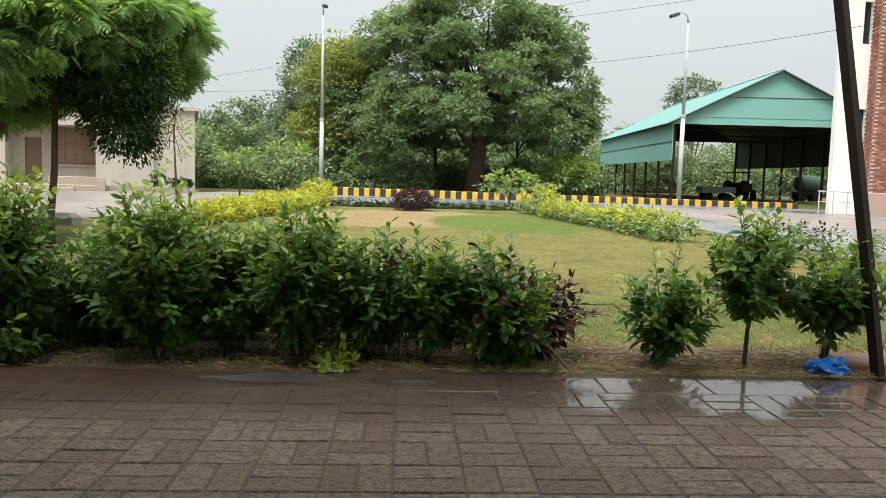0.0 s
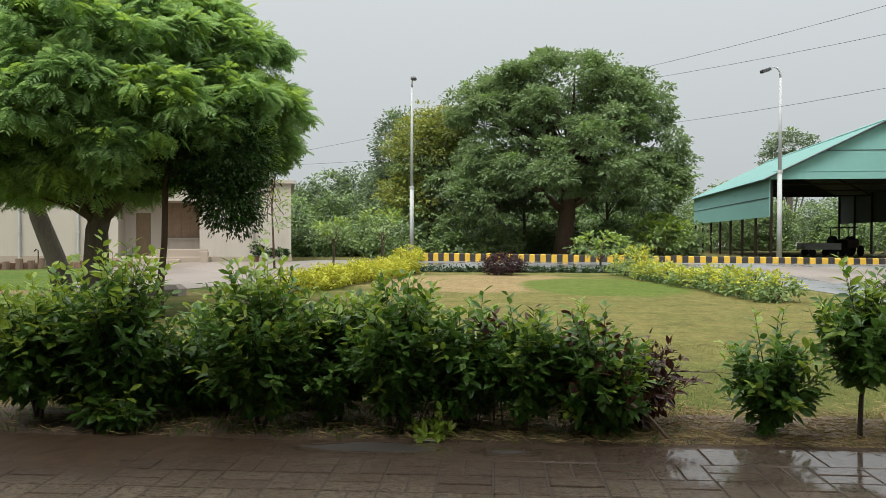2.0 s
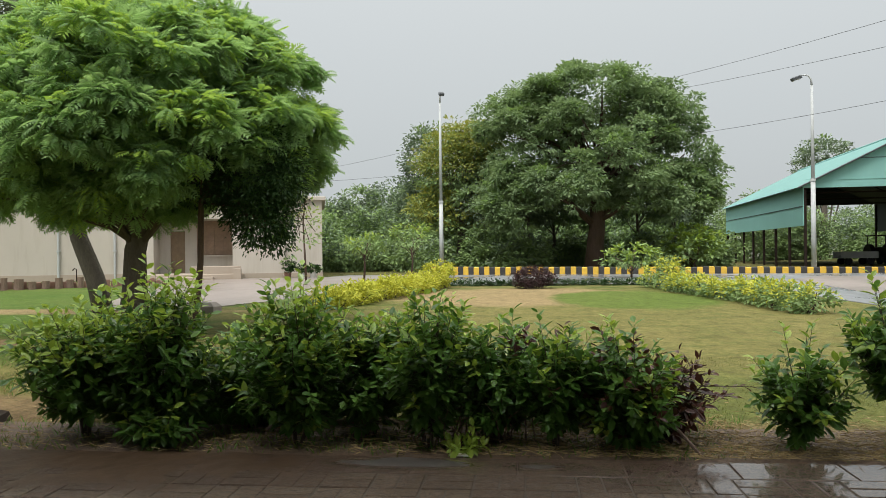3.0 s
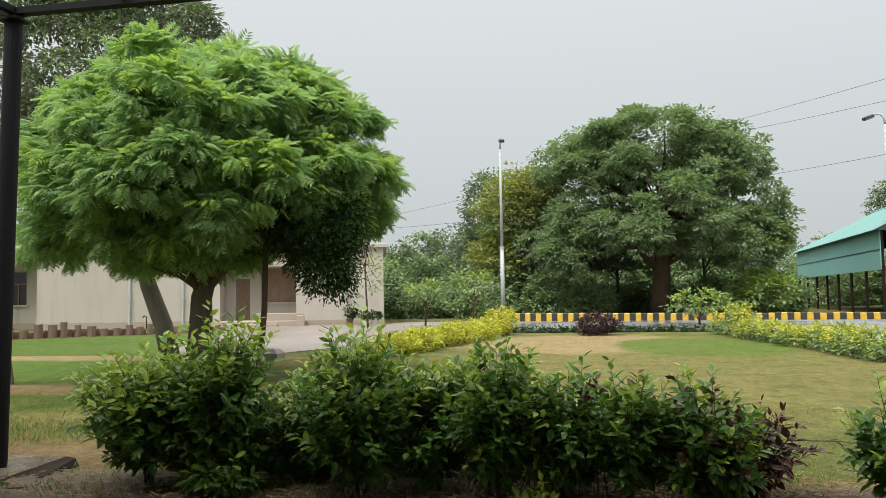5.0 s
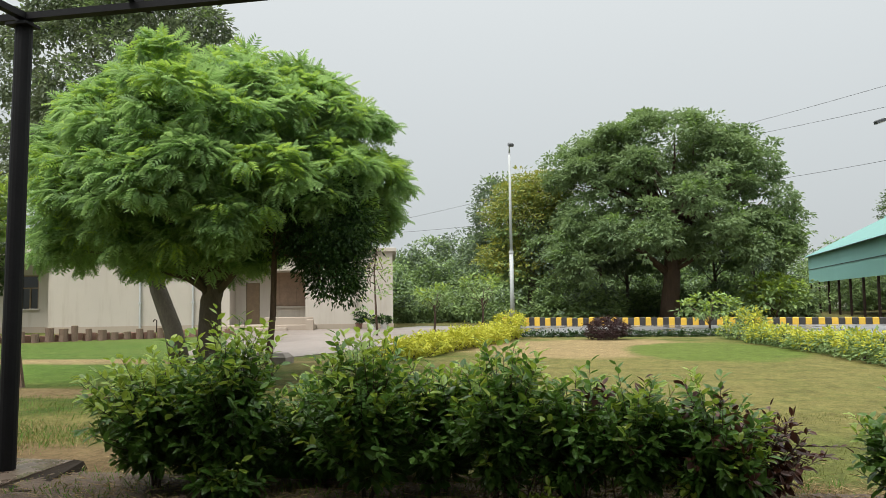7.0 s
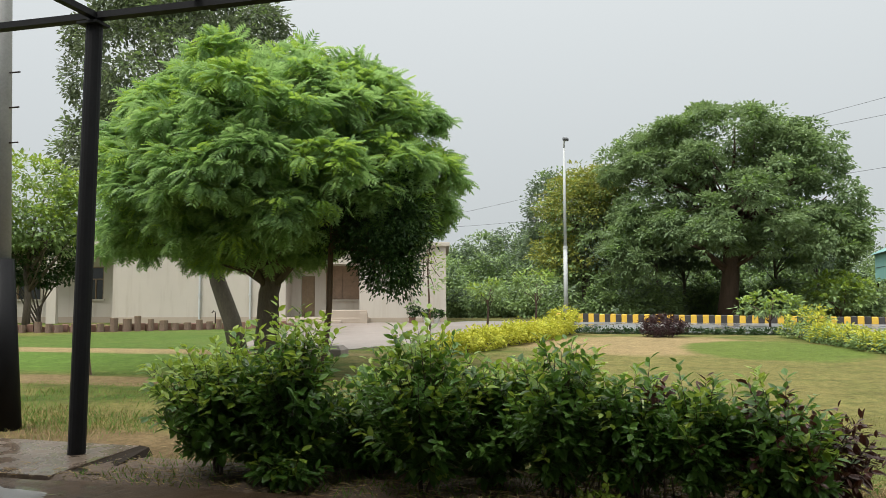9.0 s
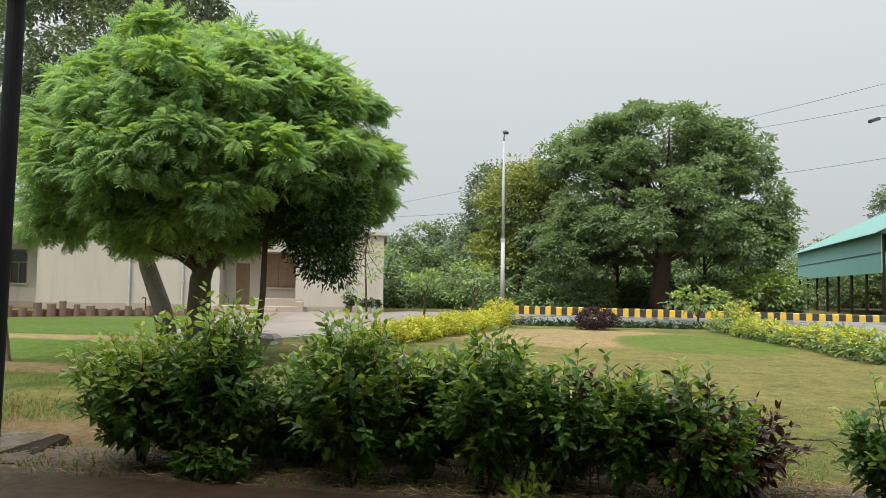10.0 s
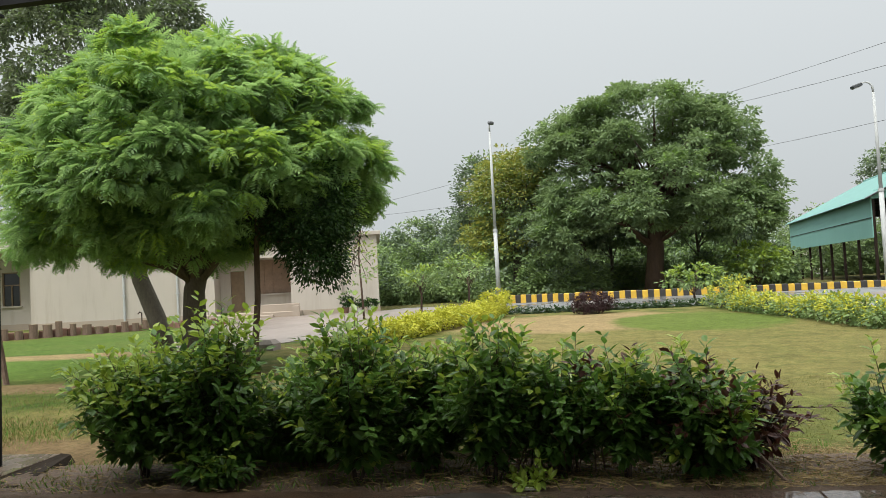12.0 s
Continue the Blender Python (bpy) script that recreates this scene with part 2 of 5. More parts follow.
def make_sheet(name, col, ridge=7.0):
    """Painted sheet metal, weathered."""
    m = Mat(name, 0.7, 0.0)
    n1, n2 = m.noise(0.35, 4), m.noise(2.0, 5, stretch=(1, 1, 0.25))
    c = m.mix(m.ramp(n1, (0.35, 0.0), (0.7, 0.3)), col, tuple(v * 0.8 for v in col))
    c = m.mix(m.ramp(n2, (0.55, 0.0), (0.8, 0.25)), c, tuple(min(1, v * 1.25 + 0.03) for v in col))
    return m.color(c).bump(n2, 0.1, 0.02).m


def make_slab():
    m = Mat("wet_concrete_slab", 0.3)
    n1, n2, n3 = m.noise(2.2, 5, 0.7), m.noise(25, 5, 0.7), m.noise(7, 4)
    c = m.mix(0.5, m.ramp(n1, (0.35, (0.07, 0.05, 0.036)), (0.65, (0.16, 0.12, 0.09))), m.ramp(n2, (0.3, (0.06, 0.045, 0.032)), (0.7, (0.17, 0.13, 0.10))))
    m.color(c).rough(m.ramp(n3, (0.4, 0.08), (0.6, 0.45)))
    return m.bump(n2, 0.25, 0.006).m


M_SLAB = make_slab()
M_SOIL, M_BRICK, M_WATER = make_soil(), make_brick(), make_water()
M_ASPHALT = make_asphalt("wet_asphalt", (0.13, 0.135, 0.14), (0.21, 0.215, 0.22))
M_DRIVE = make_asphalt("wet_concrete_drive", (0.17, 0.14, 0.12), (0.25, 0.21, 0.185), 0.32)
M_MORTAR = plain("sand_joint", (0.055, 0.04, 0.026), 0.7, scale=6)
M_CREAM = make_plaster("cream_plaster", (0.46, 0.42, 0.365))
M_WHITE = make_plaster("white_plaster", (0.82, 0.79, 0.74), (0.6, 0.55, 0.48))
M_PLINTH = make_plaster("stained_plinth", (0.36, 0.30, 0.24))
M_WBRICK = make_wall_brick()
M_PINK = make_plaster("pink_plinth_paint", (0.42, 0.27, 0.23))
M_WMORTAR = plain("brick_mortar", (0.55, 0.47, 0.40), 0.8)
M_STEEL = plain("black_painted_steel", (0.008, 0.008, 0.009), 0.55, 0.0, 0.3, 4, 0.15)
M_STEEL.node_tree.nodes["Principled BSDF"].inputs["Specular IOR Level"].default_value = 0.15
M_RUST = plain("dark_rusty_steel", (0.022, 0.014, 0.011), 0.5, 0.0, 0.4, 6, 0.3)
M_RUST.node_tree.nodes["Principled BSDF"].inputs["Specular IOR Level"].default_value = 0.15
M_GALV = plain("pale_galvanised_paint", (0.43, 0.45, 0.45), 0.65, 0.0, 0.12, 2, 0.1)
M_GREYPIPE = plain("grey_concrete_pole", (0.30, 0.30, 0.29), 0.7, 0.0, 0.2, 3, 0.3)
M_LAMP = plain("dark_lamp_housing", (0.05, 0.055, 0.06), 0.4)
M_LENS = plain("lamp_lens", (0.6, 0.62, 0.62), 0.15, var=0.05)
M_YELLOW = plain("yellow_kerb_paint", (0.62, 0.39, 0.045), 0.5, 0.0, 0.2, 2.5, 0.2)
M_BLACK = plain("black_kerb_paint", (0.035, 0.032, 0.03), 0.5, 0.0, 0.35, 2.5, 0.2)
M_GREENSHEET = make_sheet("turquoise_sheet_metal", (0.19, 0.40, 0.37))
M_ROOFSHEET = make_sheet("pale_turquoise_roof_sheet", (0.15, 0.295, 0.275))
# near-black: the shade inside the shed is put into the sheet colour
M_DARKSHEET = plain("shade_toned_sheet", (0.035, 0.045, 0.045), 0.8)
M_BROWNDOOR = plain("brown_wooden_door", (0.20, 0.14, 0.085), 0.6, 0.0, 0.25, 5)
M_SHUTTER = plain("brown_window_shutter", (0.24, 0.16, 0.11), 0.6, 0.0, 0.25, 5)
M_DARKGLASS = plain("dark_window_glass", (0.02, 0.022, 0.024), 0.12, 0.0, 0.1, 2, 0)
M_REDBRICKEDGE = plain("old_brick_edging", (0.20, 0.11, 0.08), 0.8, 0.0, 0.3, 5, 0.4)
M_STUMP = make_bark("weathered_log", (0.10, 0.065, 0.045), (0.22, 0.15, 0.11), 9)
M_STONE = plain("grey_stone", (0.22, 0.19, 0.165), 0.8, 0.0, 0.3, 4, 0.5)
M_BLUEBAG = plain("blue_plastic_sheet", (0.008, 0.13, 0.45), 0.28, 0.0, 0.25, 12, 0.2)
M_WIRE = plain("black_cable", (0.03, 0.03, 0.032), 0.6)
M_STRAW = plain("dry_straw", (0.34, 0.25, 0.115), 0.8, 0.0, 0.35, 15, 0)
# almost black wet soil, with the hollow's shade in its colour
M_HOLLOW = plain("shaded_wet_soil", (0.022, 0.016, 0.011), 0.9, 0.0, 0.4, 9, 0.5)
M_WASH = plain("wet_mud_wash", (0.062, 0.038, 0.022), 0.55, 0.0, 0.45, 8, 0.6)
for wet_mud in (M_HOLLOW, M_WASH):
    wet_mud.node_tree.nodes["Principled BSDF"].inputs["Specular IOR Level"].default_value = 0.15
M_TARP = plain("dark_green_tarpaulin", (0.02, 0.065, 0.045), 0.5, 0.0, 0.3, 3)
M_WHITEPAPER = plain("white_litter", (0.75, 0.74, 0.7), 0.6)
M_CEIL = plain("grey_roof_underside", (0.22, 0.22, 0.22), 0.7)

L_BUSH = leaf_mat("glossy_shrub_leaf", (0.028, 0.076, 0.014), (0.056, 0.132, 0.024), (0.112, 0.208, 0.042), 0.30, 0.34, 2.0, 0.36)
L_YOUNG = leaf_mat("young_shrub_leaf", (0.10, 0.19, 0.025), (0.18, 0.29, 0.036), (0.30, 0.38, 0.06), 0.30, 0.35, 3.0, 0.5)
L_RED = leaf_mat("maroon_shrub_leaf", (0.025, 0.01, 0.008), (0.05, 0.018, 0.014), (0.085, 0.035, 0.024), 0.32, 0.2, 2.0)
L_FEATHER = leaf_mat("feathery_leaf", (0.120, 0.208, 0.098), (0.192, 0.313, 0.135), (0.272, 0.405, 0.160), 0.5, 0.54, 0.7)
# lighter, yellower copy of the feathery leaf: sunlight put into its colour
L_FEATHER_LIT = leaf_mat("feathery_leaf_sun_tint", (0.193, 0.336, 0.079), (0.272, 0.430, 0.090), (0.363, 0.493, 0.101), 0.45, 0.4, 0.7)
L_DARK = leaf_mat("dark_small_leaf", (0.012, 0.032, 0.009), (0.022, 0.052, 0.014), (0.038, 0.08, 0.02), 0.45, 0.2, 0.7)
# old tree and big tree: rain haze is mixed into these lifted leaf colours
L_OLD = leaf_mat("haze_tinted_old_leaf", (0.099, 0.126, 0.086), (0.134, 0.168, 0.107), (0.175, 0.212, 0.131), 0.6, 0.2, 0.3)
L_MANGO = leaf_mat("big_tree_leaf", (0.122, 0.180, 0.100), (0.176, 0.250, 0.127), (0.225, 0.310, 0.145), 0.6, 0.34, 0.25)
L_MANGOY = leaf_mat("big_tree_young_leaf", (0.12, 0.21, 0.06), (0.16, 0.26, 0.07), (0.21, 0.32, 0.08), 0.4, 0.25, 0.25)
L_YELLOWTREE = leaf_mat("yellow_blossom_leaf", (0.17, 0.22, 0.06), (0.26, 0.29, 0.07), (0.36, 0.36, 0.08), 0.5, 0.25, 0.25)
# woods and undergrowth leaves are paled, so their colour carries the haze
L_FAR = leaf_mat("haze_tinted_wood_leaf", (0.115, 0.16, 0.108), (0.16, 0.215, 0.14), (0.2, 0.26, 0.165), 0.75, 0.15, 0.15)
L_FARGREEN = leaf_mat("haze_paled_green_leaf", (0.125, 0.186, 0.09), (0.188, 0.275, 0.115), (0.262, 0.365, 0.135), 0.55, 0.2, 0.3)
L_GOLD = leaf_mat("golden_hedge_leaf", (0.19, 0.25, 0.03), (0.38, 0.40, 0.05), (0.55, 0.53, 0.08), 0.7, 0.3, 1.5)
L_PURPLE = leaf_mat("purple_shrub_leaf", (0.022, 0.009, 0.011), (0.04, 0.016, 0.018), (0.06, 0.026, 0.026), 0.45, 0.15, 1.5)
L_GRASS = leaf_mat("grass_blade", (0.067, 0.092, 0.018), (0.118, 0.138, 0.032), (0.190, 0.184, 0.060), 0.6, 0.3, 0.6)
L_LUSH = leaf_mat("lush_grass_blade", (0.04, 0.11, 0.014), (0.07, 0.17, 0.022), (0.12, 0.24, 0.035), 0.5, 0.3, 0.6)
B_GREY = make_bark("grey_bark", (0.06, 0.05, 0.04), (0.16, 0.13, 0.10))
B_BROWN = make_bark("brown_bark", (0.05, 0.03, 0.02), (0.13, 0.08, 0.055), 10)
B_TWIG = make_bark("shrub_stem", (0.035, 0.024, 0.017), (0.09, 0.06, 0.04), 20)


# ---- mesh helpers ----
class Build:
    """Collects vertices and faces of one mesh."""

    def __init__(self):
        self.v, self.f, self.mi = [], [], []

    def add(self, verts, faces, mi=0):
        k = len(self.v)
        self.v.extend(tuple(p) for p in verts)
        self.f.extend(tuple(i + k for i in fc) for fc in faces)
        self.mi.extend([mi] * len(faces))
        return self

    def box(self, x0, y0, z0, x1, y1, z1, bev=0.0, mi=0):
        """A box, with its upright and top edges cut off by bev."""
        if bev <= 0:
            vs = [(x, y, z) for z in (z0, z1) for x, y in ((x0, y0), (x1, y0), (x1, y1), (x0, y1))]
            return self.add(vs, [(3, 2, 1, 0), (4, 5, 6, 7), (0, 1, 5, 4), (1, 2, 6, 5), (2, 3, 7, 6), (3, 0, 4, 7)], mi)
        b = bev
        vs = []
        for z, k in ((z0, 0), (z1 - b, 0), (z1, b)):
            vs += [(x0 + k, y0 + k, z), (x1 - k, y0 + k, z), (x1 - k, y1 - k, z), (x0 + k, y1 - k, z)]
        fs = [(3, 2, 1, 0), (8, 9, 10, 11)]
        for r in (0, 4):
            fs += [(r + i, r + (i + 1) % 4, r + 4 + (i + 1) % 4, r + 4 + i) for i in range(4)]
        return self.add(vs, fs, mi)

    def tube(self, pts, radii, sides=8, mi=0, cap=True):
        pts = [Vector(p) for p in pts]
        if isinstance(radii, (int, float)):
            radii = [radii] * len(pts)
        vs, fs = [], []
        ref = Vector((0.31, 0.95, 0.05)).normalized()
        for i, p in enumerate(pts):
            d = (pts[min(i + 1, len(pts) - 1)] - pts[max(i - 1, 0)]).normalized()
            a = d.cross(ref)
            if a.length < 1e-3:
                a = d.cross(Vector((1, 0, 0)))
            a.normalize()
            b = d.cross(a)
            for s in range(sides):
                t = 2 * math.pi * s / sides
                vs.append(p + (a * math.cos(t) + b * math.sin(t)) * radii[i])
        for i in range(len(pts) - 1):
            for s in range(sides):
                q = (s + 1) % sides
                fs.append((i * sides + s, i * sides + q, (i + 1) * sides + q, (i + 1) * sides + s))
        if cap:
            fs.append(tuple(range(sides - 1, -1, -1)))
            fs.append(tuple((len(pts) - 1) * sides + s for s in range(sides)))
        return self.add(vs, fs, mi)

    def poly(self, pts, z, thick=0.0, mi=0):
        """A flat slab with the outline pts (counter-clockwise), top at z."""
        n = len(pts)
        vs = [(x, y, z) for x, y in pts]
        fs = [tuple(range(n))]
        if thick:
            vs += [(x, y, z - thick) for x, y in pts]
            fs += [((i + 1) % n, i, i + n, (i + 1) % n + n) for i in range(n)]
        return self.add(vs, fs, mi)

    def mesh(self, name, mats, smooth=False):
        me = bpy.data.meshes.new(name)
        me.from_pydata(self.v, [], self.f)
        for m in mats if isinstance(mats, (list, tuple)) else [mats]:
            me.materials.append(m)
        if any(self.mi):
            me.polygons.foreach_set("material_index", self.mi)
        if smooth:
            me.polygons.foreach_set("use_smooth", [True] * len(me.polygons))
        me.update()
        return me


def thing(name, label, category, at=(0, 0, 0), group="", kind="", turn=0.0):
    ob = new(name)
    ob.empty_display_size = 0.1
    ob.matrix_world = pose(at[0], at[1], at[2], 0, 0, turn)
    return tagged(ob, label, category, group, kind)


def part(name, b, mats, parent=None, label="", smooth=False, at=None):
    ob = new(name, b.mesh(name, mats, smooth) if isinstance(b, Build) else b)
    if parent:
        ob.parent = parent
    if at:
        ob.location = at
    return tagged(ob, label)


def solid(name, b, mats, label, category, kind="", smooth=False, group=""):
    return tagged(part(name, b, mats, None, "", smooth), label, category, group, kind)


rng = np.random.default_rng(7)

# leaf shapes: x across, y along, z up
LEAF_V = np.array([(0, 0, 0), (0, 0.38, -0.03), (0, 0.74, -0.05), (0, 1, -0.10), (-0.21, 0.36, 0.035), (-0.17, 0.70, 0.0), (0.21, 0.36, 0.035), (0.17, 0.70, 0.0)])
LEAF_F = [(0, 1, 4), (4, 1, 2, 5), (5, 2, 3), (0, 6, 1), (6, 7, 2, 1), (7, 3, 2)]
BLADE_V = np.array([(-0.05, 0, 0), (0.05, 0, 0), (0.03, 0.6, 0.02), (0, 1, -0.05)])
BLADE_F = [(0, 1, 2, 3)]
CARD_V = np.array([(0, 0, 0), (0.27, 0.5, 0.05), (0, 1, -0.14), (-0.27, 0.5, 0.05)])
CARD_F = [(0, 1, 2, 3)]


def pinnate(pairs=6):
    """A frond: pointed leaflets on both sides of a stalk, drooping to its tip."""
    vs, fs = [], []
    for i in range(pairs):
        y = 0.16 + 0.8 * i / pairs
        ln = 0.36 * math.sin(math.pi * (0.22 + 0.70 * i / pairs)) + 0.04
        zz = -0.40 * y * y
        for s in (-1, 1):
            k = len(vs)
            vs += [(0, y - 0.05, zz), (s * ln * 0.5, y - 0.005, zz + 0.012), (s * ln, y + 0.14, zz - 0.11), (s * ln * 0.38, y + 0.115, zz)]
            fs.append((k, k + 1, k + 2, k + 3) if s > 0 else (k + 3, k + 2, k + 1, k))
    return np.array(vs), fs


PIN_V, PIN_F = pinnate()


def unit(a):
    return a / np.maximum(np.linalg.norm(a, axis=-1, keepdims=True), 1e-9)


def scatter(b, tv, tf, pos, fwd, size, up=None, mi=0, width=1.0):
    """Adds one copy of a leaf shape at each place, along its way fwd."""
    n = len(pos)
    if n == 0:
        return
    y = unit(fwd)
    u = np.tile((0.0, 0.0, 1.0), (n, 1)) if up is None else up
    u = u + rng.normal(0, 0.35, (n, 3))
    x = unit(np.cross(y, u))
    z = np.cross(x, y)
    s = np.asarray(size, float).reshape(-1, 1, 1) * np.ones((n, 1, 1))
    vs = pos[:, None] + s * (width * tv[None, :, 0:1] * x[:, None] + tv[None, :, 1:2] * y[:, None] + tv[None, :, 2:3] * z[:, None])
    k = len(b.v)
    b.v.extend(map(tuple, vs.reshape(-1, 3).tolist()))
    m = len(tv)
    for i in range(n):
        o = k + i * m
        b.f.extend([tuple(j + o for j in fc) for fc in tf])
    mi = np.broadcast_to(np.asarray(mi), (n,))
    b.mi.extend(np.repeat(mi, len(tf)).tolist())


def ball_points(n, inner=0.0):
    d = unit(rng.normal(0, 1, (n, 3)))
    r = (inner**3 + (1 - inner**3) * rng.random((n, 1))) ** (1 / 3)
    return d * r


def crown(b, centre, radii, clumps, leaves, size, shape="leaf", inner=0.55, clump=0.5, droop=0.35, flat=0.5, young=0.25, cut=-0.75, lobes=0, lobe=0.36, gap=0.0):
    """A crown of leaf clumps in the outer part of an uneven ellipsoid, or on many smaller lobes of it; mi 1 marks young
    leaves, or leaves tinted as sunlit, high on the clumps.
    """
    c, r = np.array(centre, float), np.array(radii, float)
    if lobes:
        i_ = np.arange(lobes) + 0.5
        zz = 1 - (1 - cut) * i_ / lobes
        az_ = i_ * 2.39996
        rr = np.sqrt(1 - zz * zz)
        ld = np.stack([rr * np.cos(az_), rr * np.sin(az_), zz], -1) + rng.normal(0, 0.07, (lobes, 3))
        ld *= rng.uniform(0.84, 1.0, (lobes, 1))
        lc = c + ld * r * (1.02 - lobe)
        pick = rng.integers(0, len(ld), clumps)
        d = unit(rng.normal(0, 1, (clumps, 3)) + unit(ld)[pick] * 0.9 + np.array((0, 0, 0.35)))
        lr = lobe * np.cbrt(r.prod()) * rng.uniform(0.75, 1.2, len(ld))
        cp = lc[pick] + d * lr[pick, None] * rng.uniform(0.75, 1.0, (clumps, 1)) * np.array((1.0, 1.0, 0.8))
    else:
        d = ball_points(clumps * 2, inner)
        d = d[d[:, 2] > cut][:clumps]
        lump = np.array([1 + 0.16 * noise.noise(Vector((p * 2.3 + c).tolist())) + 0.10 * noise.noise(Vector((p * 5.1 + c).tolist())) for p in d])
        cp = c + d * r * lump[:, None]
    if gap:
        keep = np.array([noise.noise(Vector((p * 1.7 / lobe / np.cbrt(r.prod()) * 0.5).tolist())) for p in cp]) > -0.5 + gap
        cp, d = cp[keep], d[keep]
    n = len(cp)
    tv, tf = {"leaf": (LEAF_V, LEAF_F), "card": (CARD_V, CARD_F), "pin": (PIN_V, PIN_F)}[shape]
    az = rng.random((n, leaves)) * 2 * math.pi
    el = rng.normal(0.1, 0.5, (n, leaves)) - droop * rng.random((n, leaves))
    out = unit(d * np.array((1, 1, 0.6)))[:, None]
    way = np.stack([np.cos(az) * np.cos(el), np.sin(az) * np.cos(el), np.sin(el)], -1) + out * 0.7
    off = rng.random((n, leaves, 1)) * clump * unit(way) * np.array((1, 1, flat))
    pos = (cp[:, None] + off).reshape(-1, 3)
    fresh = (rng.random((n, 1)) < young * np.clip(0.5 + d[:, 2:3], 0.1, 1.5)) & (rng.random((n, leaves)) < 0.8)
    scatter(b, tv, tf, pos, way.reshape(-1, 3), size * rng.uniform(0.65, 1.2, n * leaves), mi=fresh.reshape(-1).astype(int))
    return cp


def branch(base, tip, r0, r1, sides=5):
    p0, p1 = Vector(base), Vector(tip)
    mid = p0.lerp(p1, 0.5) + Vector((random.uniform(-0.1, 0.1), random.uniform(-0.1, 0.1), random.uniform(0, 0.12))) * (p1 - p0).length
    return Build().tube([p0, mid, p1], [r0, (r0 + r1) * 0.5, r1], sides)


def boxes(name, parent, mats, *rows):
    """One part for each box."""
    for row in rows:
        part(name, Build().box(*row), mats, parent)


# ---- ground, road, drive, kerb ----
g = Build()
R = 700.0
g.add([(-R, -R, -0.03), (R, -R, -0.03), (R, R, -0.03), (-R, R, -0.03)], [(0, 1, 2, 3)])
# the sheet lies 3 cm below the paving; gentle swells stay under that
solid("ground", g, M_GROUND, "damp lawn with dry and green patches", "ground", "structure")

b = Build().poly([(-10.2, 30.6), (-5.6, 30.4), (-3.2, 28.6), (3.2, 28.4), (6.0, 27.0), (7.2, 23), (7.4, 16), (7.6, -30), (16.8, -30), (16.8, 27), (70, 27), (70, 37.4), (19, 37.4), (-4.8, 40.4), (-9.4, 41), (-9.9, 38.9)], -0.016, 0.02)
solid("road", b, M_ASPHALT, "wet grey asphalt road bending round the lawn", "road", "structure")
b = Build().poly([(-9.6, 16.6), (-7.6, 16.4), (-6.4, 20), (-5.6, 30.38), (-6.0, 41), (-9.8, 38.7), (-19.3, 36.3), (-14.4, 28.6), (-10.9, 19.4)], -0.012, 0.02)
solid("driveway", b, M_DRIVE, "wet pale concrete drive beside the building", "driveway", "structure")
b = Build().poly([(9.0, 21.5), (16.6, 20.5), (16.6, 31.5), (12.5, 34.5), (10.2, 31.0)], -0.010, 0.015)
solid("road_patch", b, M_DRIVE, "pale wet concrete patch in the road", "road", "structure")

kerb = thing("kerb", "yellow and black painted concrete kerb along the road", "kerb", (0, 0, 0), "", "structure")
KA, KB = Vector((-4.8, 40.5, 0.17)), Vector((19.2, 37.5, 0.02))
n_blocks = 88
kd = (KB - KA) / n_blocks
kerb_turn = math.degrees(math.atan2(kd.y, kd.x))
kw = kd.length
kb = Build().box(-kw / 2 + 0.006, -0.11, -0.25, kw / 2 - 0.006, 0.11, 0.235, 0.025)
kerb_meshes = [kb.mesh("kerb_block", M_YELLOW), kb.mesh("kerb_block", M_BLACK)]
for i in range(n_blocks):
    o = new("kerb_block", kerb_meshes[i % 2])
    o.parent = kerb
    p = KA + kd * (i + 0.5)
    o.matrix_local = pose(p.x, p.y + random.uniform(-0.015, 0.015), p.z + random.uniform(-0.02, 0.01), 0, 0, kerb_turn + random.uniform(-0.8, 0.8))

# ---- building across the drive: local x runs along the front, the corner is the origin ----
FT = 15.0
hall = thing("plaster_building", "single-storey cream plastered building with a recessed porch", "building", (-10.3, 39.0, 0), turn=FT)
HX, HZ = -27.0, 3.95
boxes("wall", hall, M_CREAM,
      (-4.45, 0, -0.05, 0, 0.25, HZ - 0.05),
      (-0.25, 0.25, -0.05, 0, 9, HZ - 0.05),
      (-17.0, 0, -0.05, -8.25, 0.25, HZ - 0.05),
      (-17.25, 0.25, -0.05, -17.0, 1.6, HZ - 0.05),
      (-18.3, 1.6, -0.05, -17.0, 1.85, HZ - 0.05),
      (-19.2, 1.6, -0.05, -18.3, 1.85, 1.22),
      (-19.2, 1.6, 2.95, -18.3, 1.85, HZ - 0.05),
      (-21.65, 1.6, -0.05, -19.2, 1.85, HZ - 0.05),
      (-22.95, 1.6, -0.05, -21.65, 1.85, 1.22),
      (-22.95, 1.6, 2.75, -21.65, 1.85, HZ - 0.05),
      (HX, 1.6, -0.05, -22.95, 1.85, HZ - 0.05),
      (-8.25, 0.0, 2.98, -4.45, 0.25, HZ - 0.05))
boxes("porch_wall", hall, M_CREAM,
      (-8.25, 1.6, 0.25, -7.72, 1.8, 3.3),
      (-7.0, 1.6, 0.25, -6.42, 1.8, 3.3),
      (-7.72, 1.6, 2.42, -7.0, 1.8, 3.3),
      (-6.42, 1.6, 0.25, -4.62, 1.8, 1.16),
      (-6.42, 1.6, 2.94, -4.62, 1.8, 3.3),
      (-4.62, 1.6, 0.25, -4.2, 1.8, 3.3),
      (-8.4, 0.25, 0.25, -8.25, 1.8, 3.3),
      (-4.45, 0.25, 0.25, -4.3, 1.8, 3.3))
